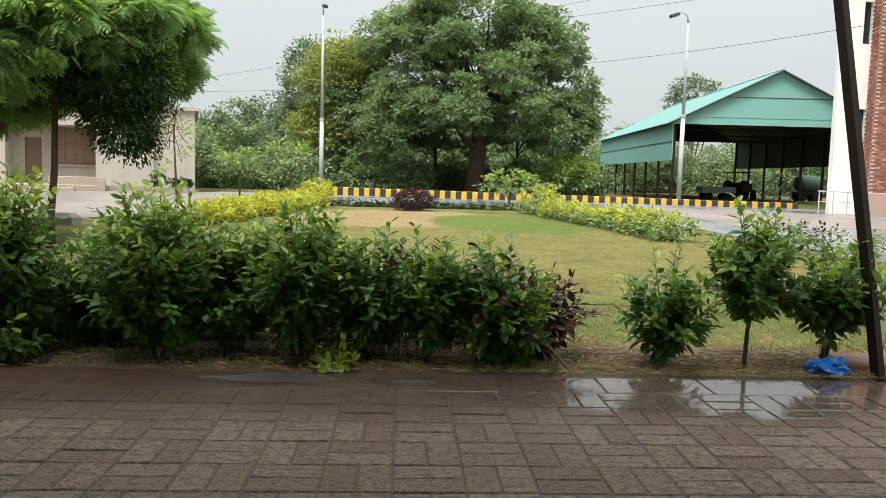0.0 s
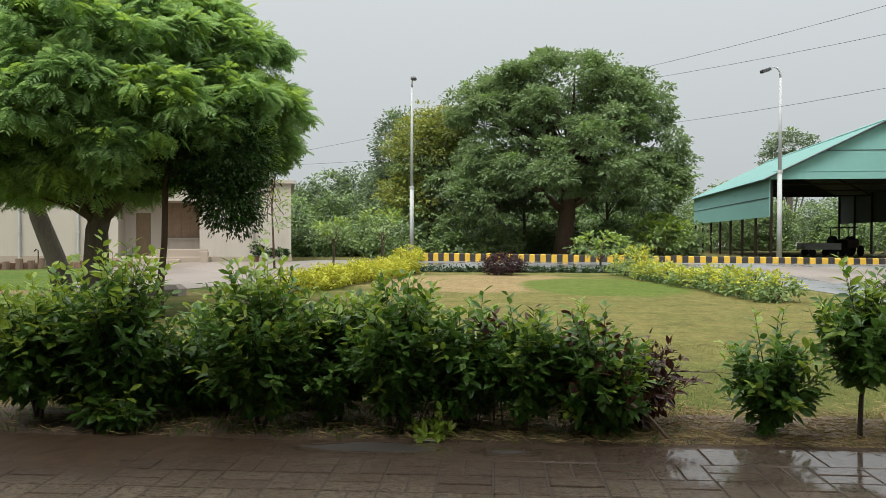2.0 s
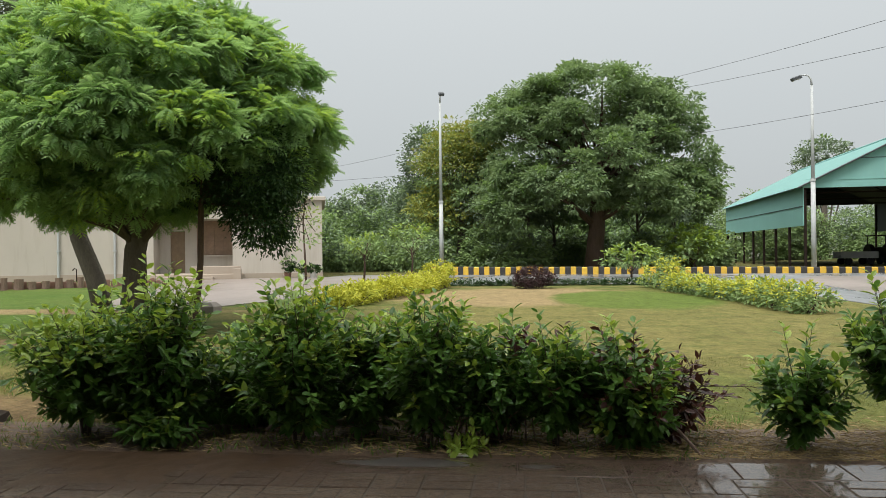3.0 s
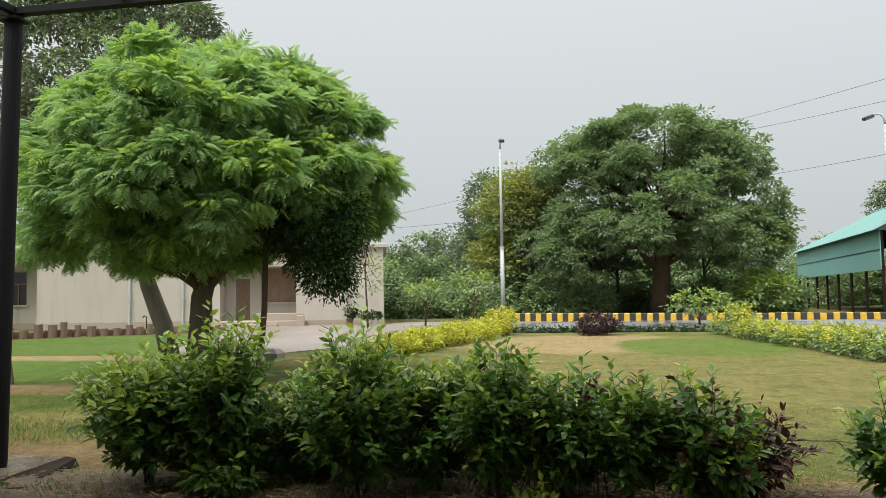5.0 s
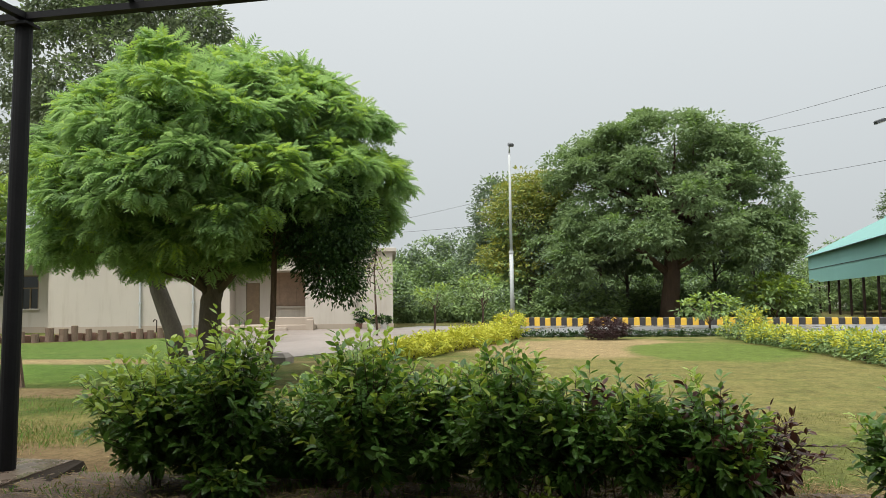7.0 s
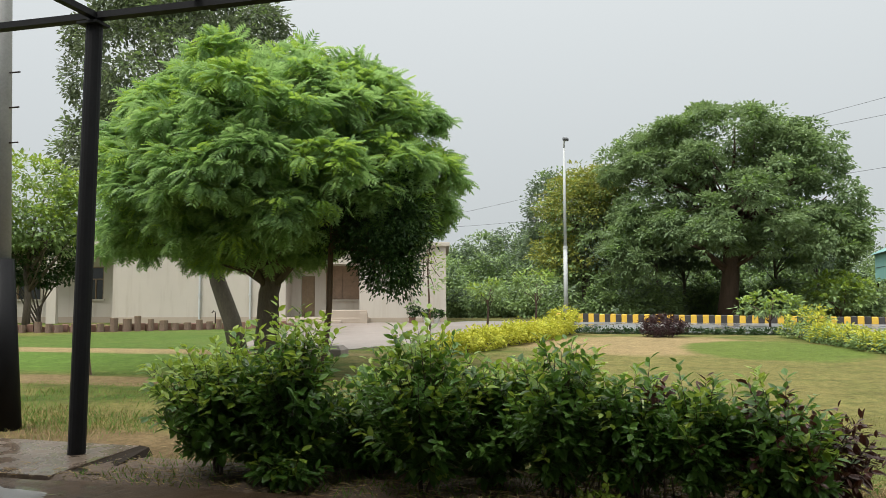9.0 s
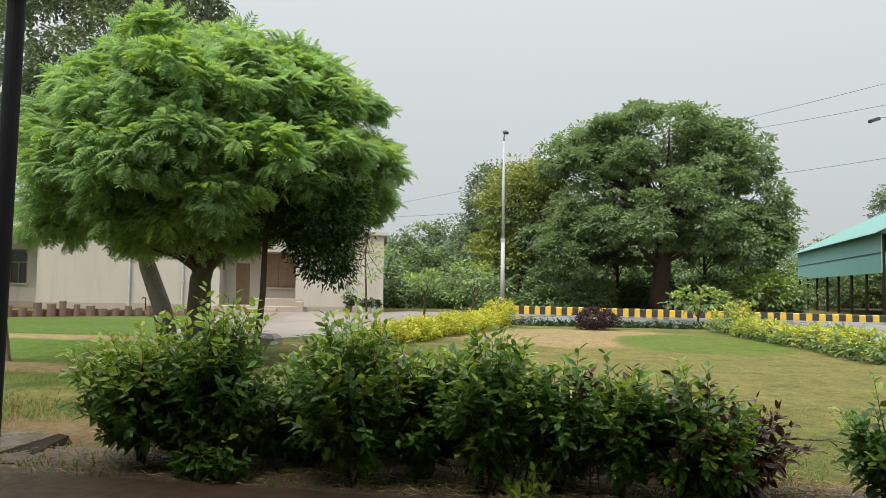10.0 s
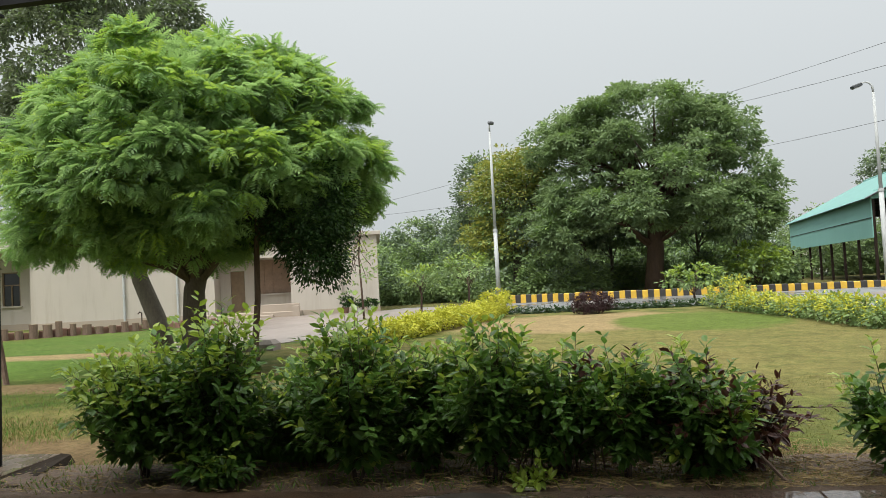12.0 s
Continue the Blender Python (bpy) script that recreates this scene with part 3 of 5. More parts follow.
part("porch_ceiling", Build().box(-8.25, 0.25, 3.2, -4.45, 1.6, 3.3), M_CREAM, hall)
part("porch_floor", Build().box(-8.6, -1.3, -0.05, -3.9, 1.8, 0.25, 0.03), M_PLINTH, hall, "stained concrete porch floor")
part("step", Build().box(-8.2, -1.7, -0.05, -5.2, -1.3, 0.12, 0.02), M_PLINTH, hall)
part("planter_wall", Build().box(-6.3, -1.25, 0.25, -3.95, -1.05, 0.62, 0.02).box(-4.25, -1.75, -0.05, -3.9, -1.3, 0.5, 0.02), M_PLINTH, hall, "low stained masonry wall")
part("roof", Build().box(HX - 0.2, -0.18, HZ - 0.05, 0.2, 9.2, HZ + 0.14, 0.02), M_CREAM, hall, "flat concrete roof slab")
part("parapet", Build().box(HX, -0.1, HZ + 0.14, -8.4, 0.15, HZ + 0.45, 0.02), M_CREAM, hall)
dr = part("door", Build().box(-7.70, 1.64, 0.25, -7.02, 1.70, 2.40), M_BROWNDOOR, hall, "brown wooden door")
part("door_panel", Build().box(-7.62, 1.62, 0.4, -7.40, 1.64, 1.2).box(-7.32, 1.62, 0.4, -7.10, 1.64, 1.2).box(-7.62, 1.62, 1.35, -7.40, 1.64, 2.25).box(-7.32, 1.62, 1.35, -7.10, 1.64, 2.25), M_BROWNDOOR, dr)
wi = part("window", Build().box(-6.42, 1.66, 1.16, -4.62, 1.70, 2.94), M_SHUTTER, hall, "brown shuttered window")
for k in range(4):
    x0 = -6.40 + k * 0.445
    part("shutter", Build().box(x0 + 0.02, 1.63, 1.19, x0 + 0.425, 1.66, 2.91), M_SHUTTER, wi)
part("sill", Build().box(-6.5, 1.45, 1.08, -4.55, 1.6, 1.16, 0.01), M_CREAM, wi)
for x0, x1, z1 in ((-19.2, -18.3, 2.95), (-22.95, -21.65, 2.75)):
    w2 = part("window", Build().box(x0, 1.72, 1.22, x1, 1.76, z1), M_DARKGLASS, hall, "dark glazed window")
    xm, zm = (x0 + x1) / 2, 1.22 + (z1 - 1.22) * 0.6
    for bx in ((x0, 1.66, 1.22, x0 + 0.07, 1.72, z1), (x1 - 0.07, 1.66, 1.22, x1, 1.72, z1), (x0 + 0.07, 1.66, zm, x1 - 0.07, 1.72, zm + 0.06), (xm - 0.03, 1.66, 1.22, xm + 0.03, 1.72, zm), (x0 + 0.07, 1.66, z1 - 0.06, x1 - 0.07, 1.72, z1)):
        part("frame", Build().box(*bx), M_BROWNDOOR, w2)
    part("sill", Build().box(x0 - 0.08, 1.5, 1.14, x1 + 0.08, 1.6, 1.22, 0.01), M_CREAM, w2)
for x in (-20.3, -25.0):
    part("pilaster", Build().box(x - 0.25, 0.0, -0.05, x + 0.25, 0.25, HZ - 0.05, 0.01), M_CREAM, hall)
for x in (-12.65, -10.05, -1.9):
    part("drainpipe", Build().tube([(x, -0.08, 0.05), (x, -0.08, HZ - 0.1)], 0.055, 8).box(x - 0.08, -0.16, 1.4, x + 0.08, 0, 1.46).box(x - 0.08, -0.16, 2.9, x + 0.08, 0, 2.96), M_CREAM if x > -3 else M_GALV, hall, smooth=False)
boxes("plinth", hall, M_PLINTH, (-17.0, -0.06, -0.05, -8.6, 0.0, 0.28), (HX, 1.54, -0.05, -17.25, 1.6, 0.28), (-3.9, -0.06, -0.05, 0.03, 0.0, 0.22))
part("standpipe", Build().tube([(-11.7, -0.5, -0.05), (-11.7, -0.5, 0.55), (-11.78, -0.55, 0.6), (-11.86, -0.58, 0.5)], 0.03, 6), M_RUST, hall)
# row of old bricks along the foot of the wall
edging = thing("brick_edging", "row of old upright bricks edging the flower bed", "edging", (0, 0, 0), "", "structure")
BED = [Vector((-24.6, 24.0, 0)), Vector((-20.6, 25.6, 0)), Vector((-17.6, 28.6, 0)), Vector((-14.6, 30.6, 0))]
eb = Build().box(-0.11, -0.06, -0.04, 0.11, 0.06, 0.24, 0.012).mesh("brick", M_REDBRICKEDGE)
for p, q in zip(BED, BED[1:]):
    n_b = int((q - p).length / 0.24)
    for i in range(n_b):
        o = new("brick", eb)
        o.parent = edging
        c = p.lerp(q, (i + 0.5) / n_b)
        o.matrix_local = pose(c.x, c.y + random.uniform(-0.03, 0.03), random.uniform(-0.06, 0.04), random.uniform(-8, 8), random.uniform(-6, 6), math.degrees(math.atan2(q.y - p.y, q.x - p.x)) + random.uniform(-12, 12))


def log_seat(x, y, h, r):
    t = thing("log_stump", "weathered sawn log standing on end beside the flower bed", "log", (x, y, -0.03), "log stumps by the wall")
    part("trunk_piece", Build().tube([(0, 0, 0), (0.01, 0, h * 0.5), (0, 0.01, h)], [r * 1.05, r * 0.94, r], 10), M_STUMP, t)
    part("cut_face", Build().tube([(0, 0.01, h), (0, 0.01, h + 0.008)], [r * 0.86, r * 0.84], 10), M_STRAW, t)


for k in range(21):
    f_ = k / 20 * 2.15
    p = BED[int(f_)].lerp(BED[int(f_) + 1], f_ % 1.0)
    tall_log = 0.26 if 11 <= k <= 15 else 0.0
    log_seat(p.x + random.uniform(-0.08, 0.08), p.y - 0.32 + random.uniform(-0.06, 0.06), random.uniform(0.26, 0.42) + tall_log * random.uniform(0.3, 1.0), random.uniform(0.12, 0.19))

# ---- building with brick pillar on the other side of the road ----
tower = thing("white_building", "tall white building with a red brick pillar and grey windows", "building", (0, 0, 0))
boxes("wall", tower, M_WHITE,
      (17.75, 32.0, -0.05, 18.64, 32.3, 10.5),
      (18.64, 32.0, -0.05, 19.00, 32.3, 2.85),
      (18.64, 32.0, 4.35, 19.00, 32.3, 7.0),
      (18.64, 32.0, 8.7, 19.00, 32.3, 10.5),
      (19.00, 32.0, -0.05, 30, 32.3, 10.5))
part("side_wall", Build().add([(x, y, z) for z in (-0.05, 10.5) for x, y in ((17.8, 32.3), (18.1, 32.3), (25.6, 44.3), (25.3, 44.3))], [(3, 2, 1, 0), (4, 5, 6, 7), (0, 1, 5, 4), (1, 2, 6, 5), (2, 3, 7, 6), (3, 0, 4, 7)]), M_WHITE, tower)
for z0, z1 in ((2.85, 4.35), (7.0, 8.7)):
    w_ = part("window", Build().box(18.64, 32.18, z0, 19.00, 32.22, z1), M_DARKGLASS, tower, "narrow dark window")
    part("frame", Build().box(18.64, 32.1, z0, 18.68, 32.18, z1).box(18.68, 32.1, z0, 19.00, 32.18, z0 + 0.05), M_LAMP, w_)
part("plinth", Build().box(17.70, 31.94, -0.05, 30, 32.0, 0.75), M_WHITE, tower)
pil = part("brick_pillar", Build().box(19.03, 31.43, 0.0, 21.3, 31.98, 10.5), M_WMORTAR, tower, "red brick pillar with pale joints")
part("pillar_base", Build().box(18.9, 31.3, -0.05, 21.45, 31.93, 0.92, 0.03), M_PINK, tower, "pinkish painted plinth")
bm_a, bm_b = Build().box(-0.112, -0.02, -0.034, 0.112, 0.03, 0.034, 0.004).mesh("brick", M_WBRICK), Build().box(-0.02, -0.112, -0.034, 0.03, 0.112, 0.034, 0.004).mesh("brick", M_WBRICK)
rest = Build()
count = 0
for row in range(118):
    z = 0.965 + row * 0.081
    for k in range(10):
        x = 19.03 + 0.112 + (k + 0.5 * (row % 2) - 0.25) * 0.236
        if x + 0.112 > 21.31 or x - 0.112 < 18.99:
            continue
        j = random.uniform(-0.006, 0.006)
        if row < 60 and k < 5 and count < 280:
            o = new("brick", bm_a)
            o.parent = pil
            o.location = (x, 31.42 + j, z)
            count += 1
        else:
            rest.box(x - 0.112, 31.40 + j, z - 0.034, x + 0.112, 31.43, z + 0.034)
    if row % 2:
        rest.box(19.002, 31.402, z - 0.034, 19.128, 31.43, z + 0.034)
    for k in range(2):
        y = 31.43 + 0.13 + (k + 0.5 * (row % 2)) * 0.236
        rest.box(19.0 + random.uniform(-0.006, 0.006), y - 0.112, z - 0.034, 19.03, y + 0.112, z + 0.034)
tagged(part("brick_infill", rest, M_WBRICK, pil), kind="stuff")
rail = thing("handrail", "pale metal handrail with posts beside the white wall", "railing", (0, 0, 0))
for x in (16.9, 17.5, 18.1):
    part("post", Build().tube([(x, 31.3, -0.03), (x, 31.3, 0.92)], 0.025, 8), M_GALV, rail)
part("top_rail", Build().tube([(16.85, 31.3, 0.92), (18.3, 31.3, 0.92)], 0.028, 8), M_GALV, rail)
part("lower_rail", Build().tube([(16.85, 31.3, 0.5), (18.3, 31.3, 0.5)], 0.018, 8), M_GALV, rail)

# ---- open shed with sheet metal gables ----
shed = thing("steel_shed", "open steel shed clad in turquoise sheet metal with a gable roof", "shed", (15.75, 46.0, 0), turn=-4.3)
SW, SL, SE, SA, SB = 12.1, 24.5, 4.75, 7.72, 2.42
b = Build()
b.add([(0, 0, SE), (SW / 2, 0, SA), (SW, 0, SE), (SW, 0, 4.55), (0, 0, 4.55), (0, -0.05, SE), (SW / 2, -0.05, SA), (SW, -0.05, SE), (SW, -0.05, 4.55), (0, -0.05, 4.55)], [(0, 4, 3, 2, 1), (5, 6, 7, 8, 9), (9, 8, 3, 4), (5, 9, 4, 0), (7, 2, 3, 8)])
fg = part("front_gable", b, M_GREENSHEET, shed, "turquoise sheet metal gable")
part("lap_seam", Build().box(2.9, -0.075, 6.15, SW - 2.9, -0.05, 6.19), M_DARKSHEET, fg)
part("lap_seam", Build().box(0.1, -0.075, 4.98, SW - 0.1, -0.05, 5.02), M_GREENSHEET, fg)
b = Build()
b.add([(0, SL, SE), (SW / 2, SL, SA), (SW, SL, SE), (SW, SL, 4.8), (0, SL, 4.8)], [(0, 1, 2, 3, 4)])
b.add([(0, SL + 0.05, SE), (SW / 2, SL + 0.05, SA), (SW, SL + 0.05, SE), (SW, SL + 0.05, 4.8), (0, SL + 0.05, 4.8)], [(4, 3, 2, 1, 0)])
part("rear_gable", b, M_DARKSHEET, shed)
ls = part("side_cladding", Build().box(-0.05, 0, SB, 0.0, SL, SE), M_GREENSHEET, shed, "turquoise sheet metal side panel")
part("lap_seam", Build().box(-0.08, 0, 3.5, -0.05, SL, 3.54), M_DARKSHEET, ls)
part("side_cladding", Build().box(SW, 0, SB, SW + 0.05, SL, SE), M_DARKSHEET, shed, "inside of the far side panel with shade in its colour")
for s in (0, 1):
    b = Build()
    x0, x1 = (-0.35, SW / 2) if s == 0 else (SW + 0.35, SW / 2)
    z0 = SE - 0.17
    n_r = 40
    ys = []
    for k in range(n_r):
        ya, st_ = -0.35 + (SL + 0.7) * k / n_r, (SL + 0.7) / n_r
        ys += [(ya, 0.0), (ya + st_ * 0.42, 0.0), (ya + st_ * 0.5, 0.045), (ya + st_ * 0.58, 0.0)]
    ys.append((SL + 0.35, 0.0))
    b.add([p for y, up_ in ys for p in ((x0, y, z0 + up_), (x1, y, SA + 0.03 + up_))], [(2 * k, 2 * k + 1, 2 * k + 3, 2 * k + 2) for k in range(len(ys) - 1)])
    part("roof_slope", b, M_ROOFSHEET, shed, "pale turquoise ribbed roof sheets")
    # added dark sheet under the roof, painted as the shade there
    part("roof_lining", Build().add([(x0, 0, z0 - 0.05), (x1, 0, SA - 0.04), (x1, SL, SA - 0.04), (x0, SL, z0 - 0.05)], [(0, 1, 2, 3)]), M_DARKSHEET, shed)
part("ridge_cap", Build().tube([(SW / 2, -0.4, SA + 0.06), (SW / 2, SL + 0.4, SA + 0.06)], 0.09, 6), M_GREENSHEET, shed)
part("verge_trim", Build().tube([(-0.38, -0.38, SE - 0.2), (SW / 2, -0.38, SA + 0.02)], 0.05, 6).tube([(SW / 2, -0.38, SA + 0.02), (SW + 0.38, -0.38, SE - 0.2)], 0.05, 6), M_LAMP, shed)
for i in range(8):
    y = 0.1 + (SL - 0.2) * i / 7
    for x in (0.08, SW - 0.08):
        part("column", Build().box(x - 0.07, y - 0.07, -0.04, x + 0.07, y + 0.07, SE - 0.02), M_RUST, shed)
for i in range(1, 7, 2):
    y = 0.1 + (SL - 0.2) * i / 7
    part("truss", Build().tube([(0.1, y, SE - 0.25), (SW - 0.1, y, SE - 0.25)], 0.05, 6).tube([(0.1, y, SE - 0.2), (SW / 2, y, SA - 0.2)], 0.05, 6).tube([(SW - 0.1, y, SE - 0.2), (SW / 2, y, SA - 0.2)], 0.05, 6), M_RUST, shed)
tank = thing("water_bowser", "dark green round tank on a wheeled frame under the shed", "tank", (29.4, 56.2, 0))
part("tank_body", Build().tube([(-0.95, 0, 1.25), (-0.88, 0, 1.25), (-0.5, 0, 1.25), (0.5, 0, 1.25), (0.88, 0, 1.25), (0.95, 0, 1.25)], [0.2, 0.45, 0.62, 0.62, 0.45, 0.2], 18), M_TARP, tank, smooth=True)
part("chassis", Build().box(-1.0, -0.35, 0.5, 1.0, 0.35, 0.68, 0.02), M_RUST, tank)
for x in (-0.55, 0.55):
    part("wheel", Build().tube([(x, -0.5, 0.32), (x, -0.34, 0.32)], 0.35, 14), M_STEEL, tank)
    part("wheel", Build().tube([(x, 0.34, 0.32), (x, 0.5, 0.32)], 0.35, 14), M_STEEL, tank)
tractor = thing("tractor", "dark old tractor parked under the shed roof", "tractor", (24.3, 56.2, 0))
part("body", Build().box(-0.35, -1.4, 0.55, 0.35, 0.3, 1.15, 0.06).box(-0.5, 0.0, 0.5, 0.5, 0.9, 0.9, 0.05), M_RUST, tractor)
part("canopy", Build().box(-0.7, -0.4, 1.9, 0.7, 0.9, 1.97, 0.02), M_RUST, tractor)
for x in (-0.6, 0.6):
    part("canopy_post", Build().tube([(x, 0.8, 0.9), (x, 0.8, 1.9)], 0.03, 6), M_RUST, tractor)
    part("rear_wheel", Build().tube([(x - 0.14, 0.5, 0.66), (x + 0.14, 0.5, 0.66)], 0.69, 18), M_STEEL, tractor)
    part("front_wheel", Build().tube([(x - 0.08, -1.1, 0.34), (x + 0.08, -1.1, 0.34)], 0.37, 14), M_STEEL, tractor)
cart = thing("farm_trailer", "low grey farm trailer parked beside the tractor", "trailer", (22.3, 55.5, 0))
part("bed", Build().box(-1.2, -0.7, 0.42, 1.2, 0.7, 0.52).box(-1.2, -0.7, 0.52, 1.2, -0.64, 0.86).box(-1.2, 0.64, 0.52, 1.2, 0.7, 0.86), M_GREYPIPE, cart)
for x in (-0.7, 0.7):
    for y in (-0.62, 0.62):
        part("wheel", Build().tube([(x, y - 0.07, 0.22), (x, y + 0.07, 0.22)], 0.25, 12), M_STEEL, cart)
gear = thing("farm_implement", "pale steel farm implement with crossed bars", "implement", (27.3, 56.2, 0))
for x0, z0, x1, z1 in ((-1.0, 0.2, -0.2, 1.9), (-0.2, 1.9, 0.9, 1.5), (-0.9, 1.3, 0.3, 2.0), (0.9, 1.5, 1.0, 0.0), (-0.9, 0.0, 0.9, 0.5), (-0.4, 0.1, 0.6, 1.5), (-1.0, 0.0, -1.0, 0.4)):
    part("bar", Build().tube([(x0, 0, z0 - 0.03), (x1, 0.2, z1)], 0.045, 6), M_GALV, gear)
far_house = thing("far_building", "low pale building seen far behind the shed", "building", (26, 92, 0))
part("wall", Build().box(-3, 0, -0.05, 9, 6, 3.0), M_WHITE, far_house)
part("roof", Build().box(-3.3, -0.3, 3.0, 9.3, 6.3, 3.2), M_PLINTH, far_house)
for k in range(4):
    part("window", Build().box(-2 + k * 2.8, -0.05, 1.0, -0.8 + k * 2.8, 0.0, 2.2), M_DARKGLASS, far_house)


# ---- street lamps ----
def street_lamp(x, y, h, ax, ay, low=0.42):
    t = thing("street_lamp", "tall pale steel street lamp with one curved arm", "street lamp", (x, y, -0.03), "street lamps along the road")
    part("footing", Build().box(-0.35, -0.35, -0.02, 0.35, 0.35, 0.16, 0.03), M_PLINTH, t, "square concrete footing")
    part("lower_pole", Build().tube([(0, 0, 0.16), (0, 0, h * low)], [0.125, 0.105], 12), M_GALV, t, smooth=True)
    part("collar", Build().tube([(0, 0, h * low - 0.05), (0, 0, h * low + 0.08)], 0.13, 12), M_GALV, t)
    part("upper_pole", Build().tube([(0, 0, h * low + 0.08), (0, 0, h - 0.5)], [0.085, 0.06], 12), M_GALV, t, smooth=True)
    d = Vector((ax, ay, 0))
    part("arm", Build().tube([(0, 0, h - 0.5), d * 0.06 + Vector((0, 0, h - 0.2)), d * 0.28 + Vector((0, 0, h - 0.04)), d * 0.55 + Vector((0, 0, h)), d + Vector((0, 0, h - 0.02))], [0.05, 0.045, 0.04, 0.035, 0.03], 8), M_GALV, t, smooth=True)
    hd = part("lamp_head", Build().box(-0.14, 0.0, -0.08, 0.14, 0.46, 0.08, 0.04), M_LAMP, t, "dark box-shaped lamp housing")
    hd.matrix_local = pose(d.x, d.y, h - 0.08, -18, 0, math.degrees(math.atan2(-d.x, d.y)))
    part("lens", Build().box(-0.11, 0.06, -0.11, 0.11, 0.42, -0.082), M_LENS, hd)


street_lamp(13.9, 39.3, 9.55, -0.55, -0.10, 0.467)
street_lamp(-4.54, 42.6, 9.9, 0.12, -0.55, 0.398)

# ---- overhead cables ----
for p, q in (((24, 15.1, 10.4), (4, 51.4, 11.0)), ((24, 11.3, 8.1), (4, 54.3, 11.1)), ((20, 12.6, 6.3), (6, 56.2, 8.6)), ((-30, 50, 4.7), (-4, 50, 8.4)), ((-30, 50, 6.2), (-4, 50, 6.4))):
    p, q = Vector(p), Vector(q)
    pts = [p.lerp(q, k / 14) - Vector((0, 0, 0.5 * math.sin(math.pi * k / 14))) for k in range(15)]
    solid("overhead_cable", Build().tube(pts, 0.009, 5), M_WIRE, "thin black overhead cable sagging between poles", "cable", "", False, "overhead cables")

# ---- veranda that the camera stands under ----
ver = thing("veranda", "black steel veranda frame with a sheet roof over brick paving", "veranda", (0, 0, 0), "", "structure")
part("beam", Build().box(-9.0, 5.04, 3.41, 3.3, 5.12, 3.46), M_STEEL, ver)
part("beam", Build().box(-4.29, -4.0, 3.41, -4.23, 5.04, 3.46), M_STEEL, ver)
part("beam", Build().box(2.3, -4.0, 3.41, 2.36, 5.04, 3.46), M_STEEL, ver)
for x in (-3.35, -1.2, 1.0):
    part("rafter", Build().box(x - 0.025, -4.0, 3.47, x + 0.025, 5.3, 3.52), M_STEEL, ver)
# roof out of view; its front edge is set to shade paving and shrubs
part("roof_sheet", Build().box(-9.2, -4.2, 3.53, 3.6, 3.1, 3.56), M_CEIL, ver, "unseen sheet metal roof that shades the paving")
part("rear_wall", Build().box(-9.2, -4.4, -0.03, 3.6, -4.2, 3.53), M_CREAM, ver)
tagged(solid("veranda_post", Build().tube([(-4.355, 5.09, -0.02), (-4.35, 5.09, 0.1), (-4.285, 5.09, 3.36), (-4.28, 5.09, 3.41)], [0.066, 0.066, 0.064, 0.064], 16).box(-4.37, 4.99, 3.36, -4.19, 5.15, 3.38), M_STEEL, "black painted round steel veranda post", "post", "", False), group="")
solid("leaning_post", Build().tube([(2.875, 4.5, -0.02), (2.785, 4.5, 0.5), (2.665, 4.5, 1.15), (2.47, 4.5, 2.21), (2.26, 4.5, 3.41)], [0.040, 0.040, 0.040, 0.040, 0.040], 4), M_RUST, "dark square steel post leaning over the shrubs", "post")
pb = thing("utility_pole", "grey pole with a black painted foot", "pole", (-6.16, 6.2, 0))
part("pole", Build().tube([(-0.03, 0, 1.6), (-0.16, 0, 6.5)], [0.085, 0.065], 14), M_GREYPIPE, pb, smooth=True)
part("painted_foot", Build().tube([(0.10, 0, -0.04), (-0.03, 0, 1.6)], [0.125, 0.115], 14), M_STEEL, pb, smooth=True)
for z in (2.75, 3.1, 3.45):
    part("step_bolt", Build().tube([(-0.2, 0, z), (0.12, 0, z)], 0.008, 6), M_RUST, pb)
sl_top = [(-9, 4.44, 0.008), (-4.08, 4.50, 0.012), (-4.04, 5.42, 0.05), (-9, 5.5, 0.05)]
solid("slab", Build().add(sl_top + [(x, y, -0.06) for x, y, z in sl_top], [(0, 1, 2, 3), (0, 4, 5, 1), (1, 5, 6, 2), (2, 6, 7, 3), (3, 7, 4, 0)]), M_SLAB, "wet worn concrete slab under the veranda post", "slab", "structure")
# dark wedge added where a shaded hollow runs along the slab's edge
solid("mud_ridge", Build().add([(-4.06, 4.56, 0.0), (-4.05, 5.44, 0.05), (-3.98, 5.46, 0.035), (-3.76, 4.64, 0.012), (-4.06, 4.54, -0.04), (-4.05, 5.46, -0.04), (-3.95, 5.48, -0.04), (-3.70, 4.60, -0.04)], [(0, 3, 2, 1), (0, 4, 7, 3), (3, 7, 6, 2), (2, 6, 5, 1), (1, 5, 4, 0)]), M_HOLLOW, "dark wedge of wet soil standing in for the shaded hollow at the slab's edge", "mud")
solid("wooden_stake", Build().tube([(-9.05, 11.0, -0.05), (-9.12, 11.0, 0.4), (-9.2, 11.0, 0.95)], [0.05, 0.048, 0.04], 7), M_STUMP, "short brown wooden stake driven into the lawn", "stake")
solid("boundary_stone", Build().box(-7.3, 15.6, -0.05, -6.5, 16.05, 0.2, 0.09), M_STONE, "rough grey stone lying beside the drive", "stone")


